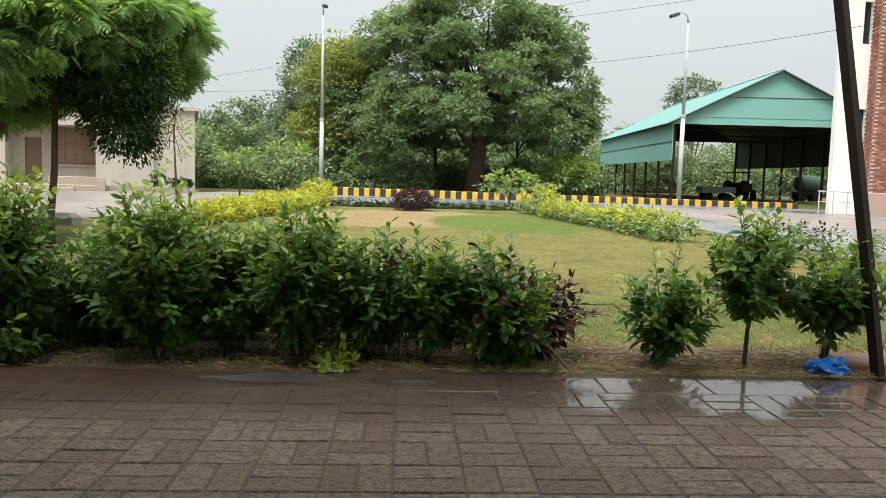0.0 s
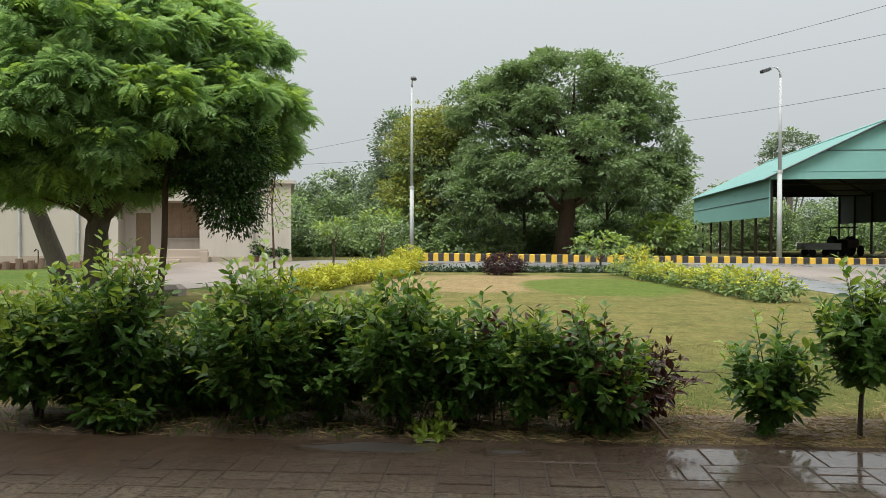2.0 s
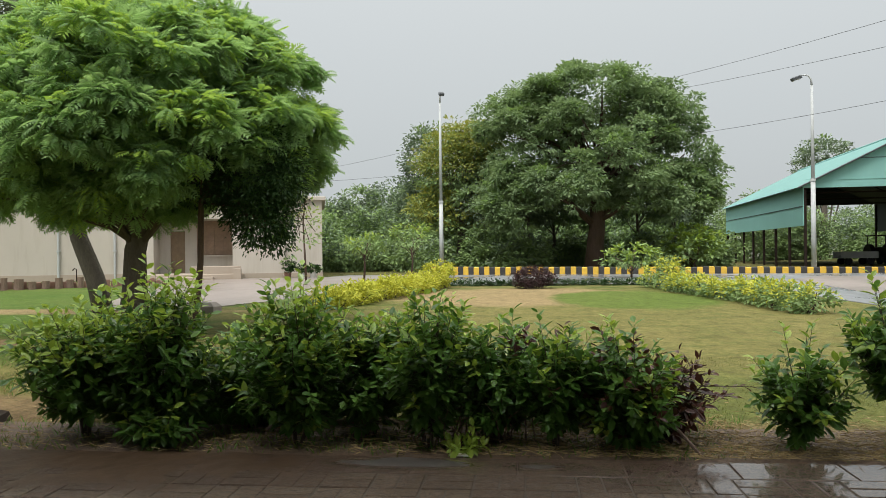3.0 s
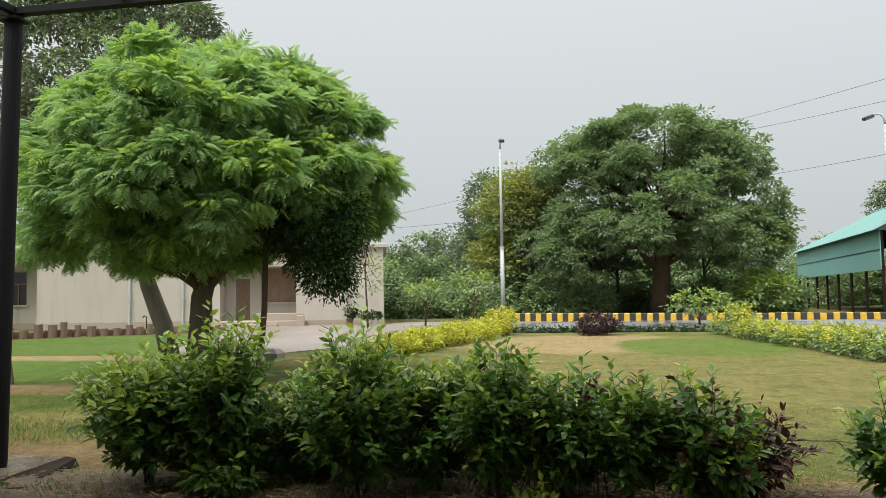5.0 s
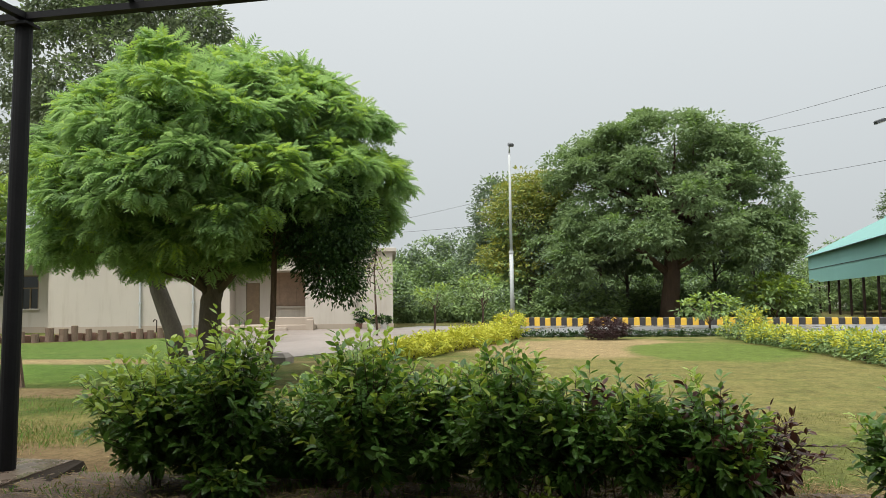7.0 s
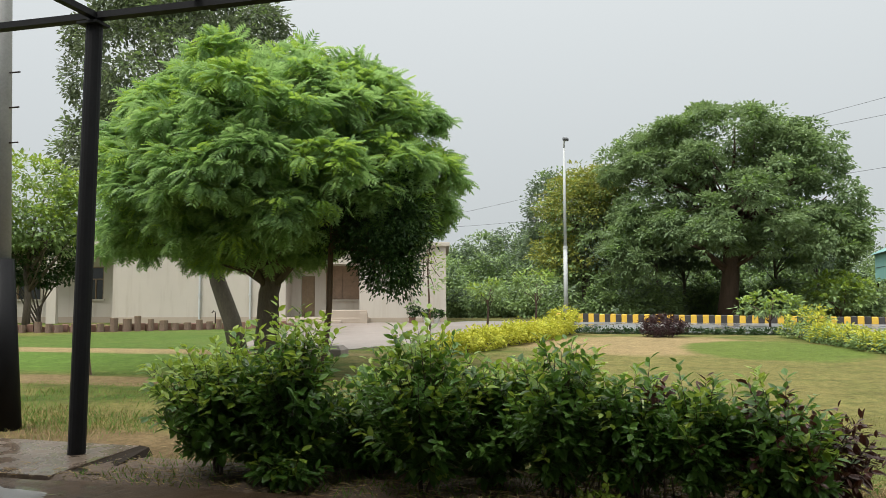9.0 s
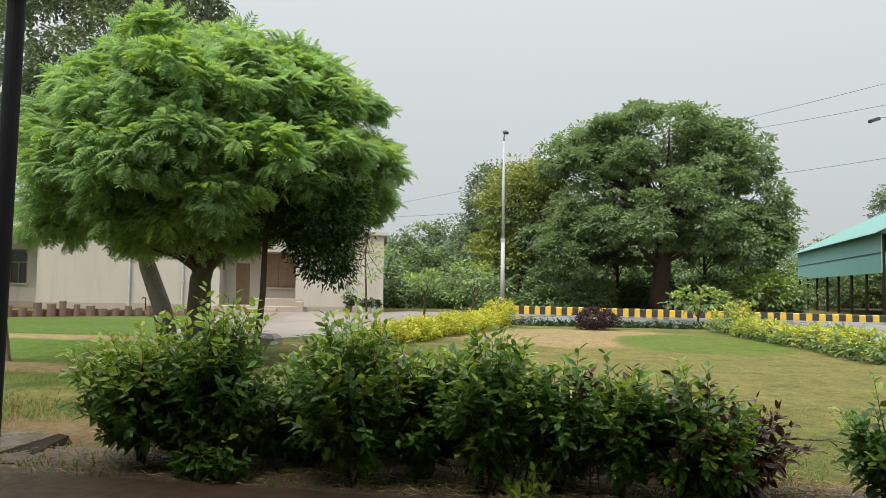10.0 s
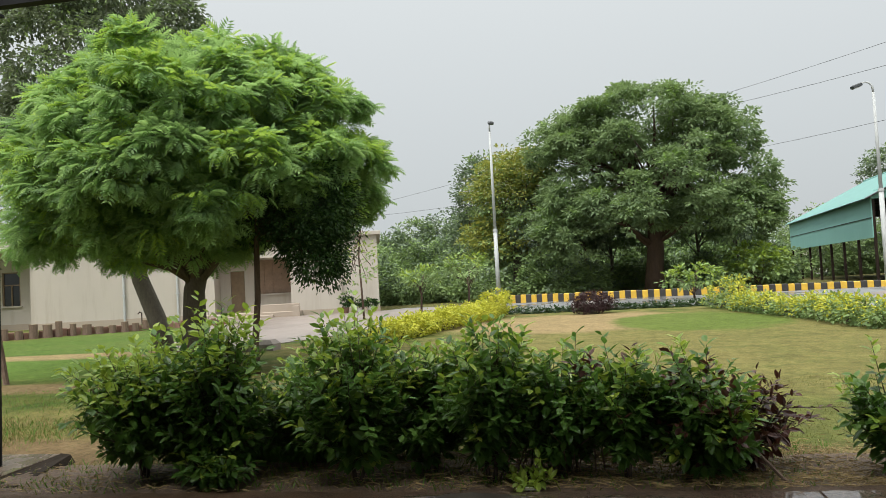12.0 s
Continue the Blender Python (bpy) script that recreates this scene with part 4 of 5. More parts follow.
# ---- trees ----
def tree(name, label, trunk, radii, crowns, mats, bark, limbs=12, category="tree", **kw):
    """trunk: points from the ground up; crowns: (centre, radii, clumps, leaves, size)."""
    global rng
    seed = int(abs(trunk[0][0]) * 1000 + abs(trunk[0][1]) * 10)
    rng = np.random.default_rng(seed)
    random.seed(seed)
    t = thing(name, label, category, trunk[0])
    o = Vector(trunk[0])
    bt = Build().tube([Vector(p) - o for p in trunk], radii, 10)
    part("trunk", bt, bark, t, smooth=True)
    cb = Build()
    top = Vector(trunk[-1]) - o
    for centre, rad, clumps, leaves, size in crowns:
        cp = crown(cb, tuple(np.array(centre) - np.array(o)), rad, clumps, leaves, size, **kw)
        for p in cp[:: max(1, len(cp) // limbs)][:limbs]:
            k = random.uniform(0.0, 1.0)
            root = (Vector(trunk[-2]) - o).lerp(top, k)
            part("limb", branch(root, Vector(p.tolist()) * 0.9 + root * 0.1, radii[-1] * 0.5, 0.015), bark, t, smooth=True)
    part("crown", cb, mats, t)
    return t


# here young picks the sun-tinted leaf copy, more often towards the top
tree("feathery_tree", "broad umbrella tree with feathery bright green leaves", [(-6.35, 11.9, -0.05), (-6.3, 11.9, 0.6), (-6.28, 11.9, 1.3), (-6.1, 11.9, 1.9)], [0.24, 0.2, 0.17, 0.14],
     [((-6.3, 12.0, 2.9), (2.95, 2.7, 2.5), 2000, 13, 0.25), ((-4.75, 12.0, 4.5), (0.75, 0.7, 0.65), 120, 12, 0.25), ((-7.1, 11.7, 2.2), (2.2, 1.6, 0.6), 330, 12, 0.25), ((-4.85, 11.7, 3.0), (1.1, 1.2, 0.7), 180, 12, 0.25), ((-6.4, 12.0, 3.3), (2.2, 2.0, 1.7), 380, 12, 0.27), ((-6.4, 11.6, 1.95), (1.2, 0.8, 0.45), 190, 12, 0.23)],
     [L_FEATHER, L_FEATHER_LIT], B_GREY, 6, shape="pin", clump=0.22, flat=0.5, droop=0.9, young=0.3, cut=-0.22, lobes=80, lobe=0.19)
tree("leaning_tree", "tree with a leaning grey-brown trunk behind the umbrella tree", [(-8.55, 15.0, -0.05), (-8.75, 15, 0.75), (-9.1, 15, 1.6), (-9.3, 15, 2.4)], [0.21, 0.19, 0.17, 0.13],
     [((-9.6, 15.2, 4.0), (2.2, 1.9, 1.3), 320, 12, 0.26)], [L_FEATHER, L_FEATHER_LIT], B_GREY, 8, shape="pin", clump=0.35, flat=0.35, droop=0.7, young=0.3, lobes=16)
# its dark leaf colour also paints the shaded lower right of the feathery crown
tree("slender_tree", "slender brown-stemmed tree whose dark small leaves also stand for the umbrella tree's shaded side", [(-5.0, 11.3, -0.05), (-5.0, 11.3, 0.4), (-4.93, 11.3, 1.1), (-4.91, 11.3, 2.0), (-4.6, 11.4, 2.9)], [0.07, 0.055, 0.046, 0.042, 0.034],
     [((-4.1, 11.5, 2.5), (0.68, 0.7, 0.85), 900, 20, 0.07), ((-4.6, 11.3, 2.3), (0.5, 0.5, 0.35), 90, 14, 0.07), ((-3.95, 11.4, 1.72), (0.36, 0.45, 0.36), 230, 18, 0.07)], [L_DARK, L_BUSH], B_BROWN, 14, shape="leaf", clump=0.28, flat=1.2, droop=0.9, young=0.1, inner=0.3)
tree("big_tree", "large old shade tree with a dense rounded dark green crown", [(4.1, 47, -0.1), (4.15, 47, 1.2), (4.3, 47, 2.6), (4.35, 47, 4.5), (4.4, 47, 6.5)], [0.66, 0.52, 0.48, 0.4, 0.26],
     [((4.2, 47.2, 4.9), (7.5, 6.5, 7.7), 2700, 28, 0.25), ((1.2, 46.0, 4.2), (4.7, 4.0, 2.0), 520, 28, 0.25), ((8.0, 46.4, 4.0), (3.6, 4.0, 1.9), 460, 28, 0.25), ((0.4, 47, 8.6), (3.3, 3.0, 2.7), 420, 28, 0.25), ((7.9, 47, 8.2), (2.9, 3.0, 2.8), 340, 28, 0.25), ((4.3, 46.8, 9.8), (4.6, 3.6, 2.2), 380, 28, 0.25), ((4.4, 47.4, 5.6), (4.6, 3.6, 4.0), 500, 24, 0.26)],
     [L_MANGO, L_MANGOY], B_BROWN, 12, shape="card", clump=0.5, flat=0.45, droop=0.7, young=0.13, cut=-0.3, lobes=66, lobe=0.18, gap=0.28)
big = [o for o in scene.collection.all_objects if o.name.startswith("big_tree")][0]
for x, y, z, z0, r0 in ((-4.6, -0.6, 6.4, 2.6, 0.24), (-2.2, -1.4, 9.6, 4.6, 0.17), (0.5, -0.8, 10.8, 6.0, 0.19), (2.6, -1.2, 9.8, 5.2, 0.16), (5.2, -0.6, 6.8, 3.2, 0.22), (-0.9, -2.4, 8.2, 5.4, 0.12), (3.8, -2.0, 5.0, 2.9, 0.14), (-3.0, -2.0, 4.8, 2.8, 0.13)):
    part("bough", Build().tube([(0.2, 0, z0), (0.2 + x * 0.2, y * 0.3, z0 + (z - z0) * 0.22), (0.2 + x * 0.48, y * 0.6, z0 + (z - z0) * 0.55), (0.1 + x * 0.8, y, z0 + (z - z0) * 0.75), (x, y, z)], [r0, r0 * 0.8, r0 * 0.55, r0 * 0.35, 0.03], 8), B_BROWN, big, smooth=True)
tree("yellow_tree", "yellow-flowering tree with sparse horizontal branches", [(-4.2, 51, -0.1), (-4.1, 51, 2.5), (-4.3, 51, 5.0)], [0.3, 0.24, 0.16],
     [((-4.4, 51, 6.9), (2.6, 2.3, 2.7), 420, 22, 0.24), ((-5.0, 51, 3.6), (2.5, 2.0, 2.1), 240, 24, 0.28), ((-3.2, 50.6, 7.9), (1.7, 1.8, 1.8), 170, 24, 0.28)], [L_FARGREEN, L_YELLOWTREE], B_GREY, 14, shape="card", clump=0.8, flat=0.25, droop=0.3, young=2.2, inner=0.3)
tree("dark_tall_tree", "tall narrow dark green tree behind the yellow one", [(-7.0, 56, -0.1), (-7.0, 56, 4.0)], [0.25, 0.15],
     [((-7.0, 56, 7.2), (1.6, 1.6, 3.4), 240, 22, 0.28), ((-7.4, 56, 3.5), (2.3, 2.2, 2.8), 220, 22, 0.28)], [L_FAR, L_FARGREEN], B_GREY, 8, shape="card", clump=0.7, young=0.3)
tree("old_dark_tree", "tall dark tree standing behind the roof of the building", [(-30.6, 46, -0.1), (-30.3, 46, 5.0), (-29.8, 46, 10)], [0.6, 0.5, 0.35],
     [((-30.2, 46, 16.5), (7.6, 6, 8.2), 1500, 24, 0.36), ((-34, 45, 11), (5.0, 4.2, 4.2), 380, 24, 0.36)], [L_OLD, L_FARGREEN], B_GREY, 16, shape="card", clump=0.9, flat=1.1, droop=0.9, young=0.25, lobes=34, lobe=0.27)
tree("garden_tree", "bushy light green tree growing beside the building wall", [(-23.9, 25.6, -0.05), (-23.8, 25.6, 1.4), (-24.0, 25.6, 2.6)], [0.16, 0.13, 0.09],
     [((-24.2, 25.6, 4.9), (2.7, 2.2, 2.1), 420, 16, 0.24), ((-22.9, 25.3, 3.9), (1.5, 1.4, 0.9), 130, 16, 0.24)], [L_FARGREEN, L_YOUNG], B_GREY, 12, shape="leaf", clump=0.5, young=0.8)
tree("dark_garden_shrub", "dark green leafy shrub under the garden tree", [(-24.0, 26.4, -0.05), (-24.0, 26.4, 0.9)], [0.1, 0.07],
     [((-24.2, 26.4, 2.6), (1.9, 1.5, 1.0), 240, 16, 0.2)], [L_DARK, L_BUSH], B_GREY, 10, category="shrub", shape="leaf", clump=0.4, young=0.2, inner=0.3)
for k, (x, y, h, r) in enumerate([(-6.9, 33, 1.9, 0.95), (-4.9, 33.5, 2.35, 1.1)]):
    tree("sapling", "young garden tree with bright green leaves", [(x, y, -0.05), (x + 0.05, y, h * 0.35), (x, y, h * 0.6)], [0.05, 0.04, 0.03],
         [((x, y, h * 0.8), (r * 0.85, r * 0.8, h * 0.24), 60, 12, 0.2)], [L_FARGREEN, L_YOUNG], B_BROWN, 8, shape="leaf", clump=0.3, young=0.7, inner=0.2)
tree("thin_sapling", "thin sapling with nearly bare branches and few pale leaves", [(-8.45, 29.5, -0.05), (-8.5, 29.5, 1.2), (-8.55, 29.5, 2.4), (-8.45, 29.5, 3.4)], [0.045, 0.038, 0.03, 0.018],
     [((-8.55, 29.5, 2.1), (0.75, 0.6, 1.2), 34, 8, 0.18), ((-8.5, 29.5, 4.2), (0.6, 0.5, 0.7), 7, 3, 0.14)], [L_FARGREEN, L_YOUNG], B_BROWN, 14, shape="leaf", clump=0.3, young=0.9, inner=0.3)
tree("yellow_shrub_tree", "yellow-green shrub growing behind the kerb", [(9.3, 44, -0.05), (9.3, 44, 0.7)], [0.08, 0.06],
     [((9.2, 44, 1.35), (1.7, 1.4, 1.05), 120, 14, 0.3)], [L_FARGREEN, L_YOUNG], B_BROWN, 8, shape="card", clump=0.4, young=0.9, inner=0.3)
tree("roadside_shrub", "small sparse yellow-green shrub beside the road", [(4.6, 34.5, -0.05), (4.6, 34.5, 0.5)], [0.05, 0.04],
     [((4.6, 34.5, 0.85), (1.25, 0.9, 0.55), 60, 12, 0.22)], [L_FARGREEN, L_YOUNG], B_BROWN, 8, shape="leaf", clump=0.3, young=0.8, inner=0.2)
tree("tree_behind_shed", "round tree top showing behind the shed roof", [(31.5, 86, -0.1), (31.5, 86, 7)], [0.35, 0.25],
     [((31.6, 86, 10.2), (3.0, 2.6, 2.2), 230, 20, 0.36)], [L_FAR, L_FARGREEN], B_GREY, 10, shape="card", clump=0.8, young=0.2)

for k, (x, y, h) in enumerate(((-11.6, 37.3, 0.62), (-10.9, 37.5, 0.35), (-10.4, 37.6, 0.3))):
    t = thing("potted_plant", "small dark green potted plant at the foot of the wall", "potted plant", (x, y, -0.012), "potted plants by the wall")
    part("pot", Build().tube([(0, 0, 0), (0, 0, 0.3)], [0.14, 0.19], 12), M_WHITEPAPER if k else M_REDBRICKEDGE, t)
    cb = Build()
    crown(cb, (0, 0, 0.3 + h * 0.5), (0.3, 0.3, h * 0.5), 30, 12, 0.16, "leaf", 0.2, 0.12)
    part("foliage", cb, [L_DARK, L_FARGREEN], t)

# ---- far woods and undergrowth ----
wb = Build()
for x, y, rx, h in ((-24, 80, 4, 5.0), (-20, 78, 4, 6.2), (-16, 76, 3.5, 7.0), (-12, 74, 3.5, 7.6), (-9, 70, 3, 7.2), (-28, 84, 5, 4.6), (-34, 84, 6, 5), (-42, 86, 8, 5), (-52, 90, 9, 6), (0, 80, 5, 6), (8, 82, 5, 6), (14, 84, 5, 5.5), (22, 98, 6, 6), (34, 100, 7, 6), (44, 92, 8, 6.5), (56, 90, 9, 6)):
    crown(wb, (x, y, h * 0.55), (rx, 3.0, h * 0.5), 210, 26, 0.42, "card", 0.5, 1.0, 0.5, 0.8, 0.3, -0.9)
solid("far_woods", wb, [L_FAR, L_FARGREEN], "band of far green woods with haze put into the leaf colour", "woods", "stuff")
ub = Build()
for i in range(60):
    x = rng.uniform(-16, 12)
    y = rng.uniform(46, 62) if not (2 < x < 7) else rng.uniform(52, 62)
    h = rng.uniform(1.2, 3.2)
    crown(ub, (x, y, h * 0.45), (rng.uniform(1.0, 2.2), 1.3, h * 0.55), 85, 26, 0.27, "card", 0.4, 0.6, 0.5, 0.8, 0.4, -0.9)
for i in range(26):
    crown(ub, (-17 + 1.2 * i, 64 + rng.uniform(-1.5, 1.5), 2.2), (1.5, 1.3, rng.uniform(1.9, 2.7)), 80, 24, 0.34, "card", 0.4, 0.7, 0.5, 0.8, 0.4, -0.9)
for i in range(34):
    x = rng.uniform(16, 46)
    h = rng.uniform(3.0, 6.2)
    crown(ub, (x, rng.uniform(74, 84), h * 0.45), (rng.uniform(1.2, 2.6), 1.5, h * 0.55), 90, 24, 0.30, "card", 0.4, 0.7, 0.5, 0.8, 0.4, -0.9)
solid("undergrowth", ub, [L_FARGREEN, L_FAR], "tangled green undergrowth behind the kerb", "undergrowth", "stuff")
for x, y in ((0.2, 50), (-1.2, 51.5), (7.3, 52), (-2.6, 50.5), (10.2, 55), (1.9, 53)):
    tree("wood_tree", "thin-trunked tree in the wood behind the kerb", [(x, y, -0.1), (x + 0.1, y, 2), (x, y, 4)], [0.14, 0.11, 0.08],
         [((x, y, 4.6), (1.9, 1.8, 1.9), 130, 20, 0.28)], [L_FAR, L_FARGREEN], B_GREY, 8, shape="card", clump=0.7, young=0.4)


# ---- hedges and low shrubs round the lawn ----
def hedge_plant(x, y, r, h, mats, label, name="hedge_plant", group="golden hedge plants", size=0.10, clumps=60):
    t = thing(name, label, "hedge" if "hedge" in name else "shrub", (x, y, -0.03), group)
    cb = Build()
    cp = crown(cb, (0, 0, h * 0.55), (r, r * 0.9, h * 0.5), clumps, 13, size, "card", 0.35, 0.13, 0.1, 1.0, 0.75, -0.95)
    for p in cp[::14][:5]:
        part("stem", branch((random.uniform(-0.1, 0.1), random.uniform(-0.1, 0.1), 0), p.tolist(), 0.016, 0.005, 4), B_TWIG, t)
    part("foliage", cb, mats, t)


GOLD = "golden-leaved clipped hedge plant edging the lawn"
for i in range(15):
    k = i / 14
    x, y = -4.3 + 1.5 * k, 16.8 + 9.8 * k
    hedge_plant(x + random.uniform(-0.1, 0.1), y, 0.44, 0.40 + 0.16 * random.random() + (0.35 if i > 11 else 0), [L_GOLD, L_GOLD], GOLD)
for i in range(15):
    k = i / 14
    x, y = 5.35 - 1.15 * k, 15.2 + 10.5 * k
    hedge_plant(x + random.uniform(-0.15, 0.15), y, 0.56 if i > 11 else 0.42, 0.36 + 0.18 * random.random() + (0.5 if i in (12, 13) else 0), [L_FARGREEN, L_GOLD], GOLD)
hedge_plant(0.25, 25.6, 0.72, 0.62, [L_PURPLE, L_PURPLE], "rounded dark purple shrub at the lawn's far end", "purple_shrub", "", 0.075, 300)
for i in range(22):
    x = -3.2 + i * 0.36
    hedge_plant(x, 27.6 + 0.1 * math.sin(i), 0.26, 0.12, [L_DARK, L_DARK], "low dark green edging plant along the road", "edging_hedge_plant", "low edging plants", 0.09, 24)
for x, y, r, h in ((6.5, 13.2, 0.55, 0.5), (6.9, 12.0, 0.6, 0.45)):
    hedge_plant(x, y, r, h, [L_FARGREEN, L_RED], "low reddish-green plant at the lawn's edge", "edging_hedge_plant", "low edging plants", 0.09, 50)


# ---- shrubs in front, one by one ----
def shrub(x, y, rx, ry, z0, h, twigs, label, mats, stems=1, red=0.0, leaf=0.092, per=15, group="shrubs along the paving", tall=0.22, sx=None, lime=1.0, lean=0.0, shoots=0):
    t = thing("shrub", label, "shrub", (x, y, -0.03), group)
    sb, fb = Build(), Build()
    axis = []
    for s in range(stems):
        dx, dy = (random.uniform(-0.5, 0.5) * rx, random.uniform(-0.4, 0.4) * ry) if s else (0, 0)
        bx = (sx if sx is not None else 0.0)
        top = (dx * 0.8, dy, h * random.uniform(0.6, 0.75))
        ps = [(bx + dx * 0.3, dy * 0.5, 0), (bx * 0.6 + dx * 0.6 + random.uniform(-0.02, 0.02), dy * 0.7, z0 * 0.6 + 0.05), (dx * 0.8, dy, h * 0.5), top]
        part("stem", Build().tube(ps, [0.016, 0.013, 0.010, 0.005], 6), B_TWIG, t)
        axis.append([Vector(p) for p in ps[1:]])
    pos, way, mi, size = [], [], [], []
    twigs, rx, ry = int(twigs * 1.6), rx * 1.08, ry * 1.08
    mid = z0 + (h - z0) * 0.5
    for k in range(twigs):
        d = ball_points(1, 0.4)[0]
        lump = 1 + 0.22 * noise.noise(Vector((d[0] * 2 + x * 3, d[1] * 2, d[2] * 2)))
        tip = Vector((d[0] * rx * lump, d[1] * ry * lump, mid + d[2] * (h - z0) * 0.5 * lump))
        if d[2] > 0.55 and random.random() < tall:
            tip.z += random.uniform(0.03, 0.12)
        tip.x += lean * max(0.0, tip.z - z0) * random.uniform(0.4, 1.6)
        ax = random.choice(axis)
        root = ax[0].lerp(ax[-1], min(1.0, max(0.0, random.uniform(0.2, 0.9) * (tip.z / max(h, 0.1)))))
        bend = root.lerp(tip, 0.5) + Vector((0, 0, -0.03))
        sb.tube([root, bend, tip - (tip - bend) * 0.06], [0.004, 0.003, 0.0012], 4, cap=False)
        tw = (tip - bend).normalized()
        high = (tip.z - z0) / max(h - z0, 0.1)
        fresh = random.random() < 0.06 + 1.3 * lime * max(0.0, high - 0.42)
        isred = random.random() < red * (0.4 + high)
        side = tw.cross(Vector((0, 0, 1)))
        side = side.normalized() if side.length > 0.01 else Vector((1, 0, 0))
        for j in range(per):
            f_ = 0.25 + 0.75 * (j / (per - 1)) ** 0.8
            p = root.lerp(bend, f_ * 2) if f_ < 0.5 else bend.lerp(tip, f_ * 2 - 1)
            a = j * 2.4 + random.uniform(-0.4, 0.4)
            rad = side * math.cos(a) + tw.cross(side) * math.sin(a)
            w = tw * (0.2 + 0.7 * f_) + rad * (1.0 - 0.2 * f_ * f_) + Vector((0, 0, -0.6 * (1 - f_) - 0.12))
            pos.append(p)
            way.append(w)
            tipleaf = j >= per - 4
            mi.append(2 if isred and j >= per - 6 else (1 if fresh and j >= per - 7 else 0))
            size.append(leaf * random.uniform(0.7, 1.2) * (0.75 if tipleaf else 1.0))
    for k in range(shoots):
        a0 = axis[k % len(axis)][0]
        tip = Vector((rx * random.uniform(0.5, 1.6), random.uniform(-0.2, 0.2), h * random.uniform(0.45, 1.15)))
        bend = a0.lerp(tip, 0.55) + Vector((-0.04, 0.0, 0.13))
        sb.tube([a0, bend, tip], [0.006, 0.004, 0.002], 4, cap=False)
        for j in range(16):
            f_ = 0.3 + 0.7 * j / 15
            p = a0.lerp(bend, f_ / 0.55) if f_ < 0.55 else bend.lerp(tip, (f_ - 0.55) / 0.45)
            pos.append(p)
            way.append((tip - bend).normalized() * 0.7 + Vector((random.uniform(-0.3, 0.3), (-1) ** j * 0.7, random.uniform(-0.5, 0.5))))
            mi.append(2)
            size.append(leaf * random.uniform(0.6, 0.95))
    scatter(fb, LEAF_V, LEAF_F, np.array(pos), np.array(way), np.array(size), mi=np.array(mi), width=1.15)
    tagged(part("twig_growth", sb, B_TWIG, t), kind="stuff")
    part("foliage", fb, mats, t)


SL_ = "glossy green broad-leaved shrub on a thin stem beside the paving"
GM = [L_BUSH, L_YOUNG, L_RED]
shrub(-2.98, 4.85, 0.56, 0.45, 0.17, 1.02, 145, "broad green shrub with yellow-green young leaves beside the paving", [L_BUSH, L_YOUNG, L_RED], 3, lime=3.0)
shrub(-2.40, 4.75, 0.38, 0.36, 0.16, 1.24, 105, "tall leafy green shrub with upright young shoots", GM, 3, lime=1.3)
shrub(-2.72, 5.05, 0.42, 0.36, 0.10, 0.82, 60, SL_, GM, 2)
shrub(-1.95, 5.15, 0.45, 0.40, 0.10, 0.80, 70, SL_, GM, 2)
shrub(-1.50, 4.75, 0.44, 0.40, 0.12, 1.13, 125, SL_, GM, 2)
shrub(-1.08, 4.95, 0.36, 0.36, 0.12, 0.92, 72, SL_, GM, 2)
shrub(-0.66, 4.72, 0.32, 0.34, 0.14, 1.10, 88, "upright dark green shrub with airy branches", GM, 2)
shrub(-0.22, 4.85, 0.38, 0.36, 0.12, 0.90, 80, SL_, GM, 2)
shrub(0.16, 4.78, 0.36, 0.34, 0.14, 0.90, 86, "green shrub with a few maroon shoot tips", GM, 2, 0.18)
shrub(0.62, 4.72, 0.32, 0.32, 0.04, 0.80, 80, "green shrub with a few maroon shoot tips", GM, 2, 0.2)
shrub(0.84, 4.95, 0.30, 0.30, 0.06, 0.62, 36, "sparse maroon-leaved shrub with long shoots", [L_RED, L_BUSH, L_RED], 3, 0.6, 0.085, 11, lean=0.3, shoots=6)
shrub(1.62, 4.72, 0.30, 0.30, 0.08, 0.76, 46, "small rounded green shrub on a single stem", GM, 1)
shrub(2.19, 4.72, 0.32, 0.32, 0.36, 1.02, 66, "small green shrub with a bare leaning stem", GM, 1, sx=-0.05)
shrub(2.69, 4.72, 0.31, 0.31, 0.26, 0.86, 54, SL_, GM, 2, sx=-0.06)
shrub(-2.75, 5.45, 0.6, 0.35, 0.03, 0.62, 70, "dense low green shrub behind the front row", GM, 3)
shrub(-1.3, 5.5, 0.8, 0.4, 0.05, 0.70, 84, "dense low green shrub behind the front row", GM, 3)
shrub(-0.3, 5.5, 0.8, 0.4, 0.05, 0.68, 84, "dense low green shrub behind the front row", GM, 3)
shrub(0.5, 5.4, 0.5, 0.35, 0.05, 0.5, 44, "dense low maroon-green shrub behind the front row", [L_RED, L_BUSH, L_RED], 3)
shrub(-0.42, 4.56, 0.16, 0.14, 0.02, 0.16, 12, "tiny bright green seedling at the paving's edge", [L_YOUNG, L_YOUNG, L_YOUNG], 1, 0, 0.08, 8, "")
shrub(-2.35, 4.62, 0.3, 0.2, 0.02, 0.34, 26, "low bushy side shoots at the foot of a shrub", GM, 2, 0, 0.10, 10, "")
dead = thing("dead_twigs", "tangle of bare brown dead twigs under the shrubs", "twigs", (-0.35, 4.85, -0.03))
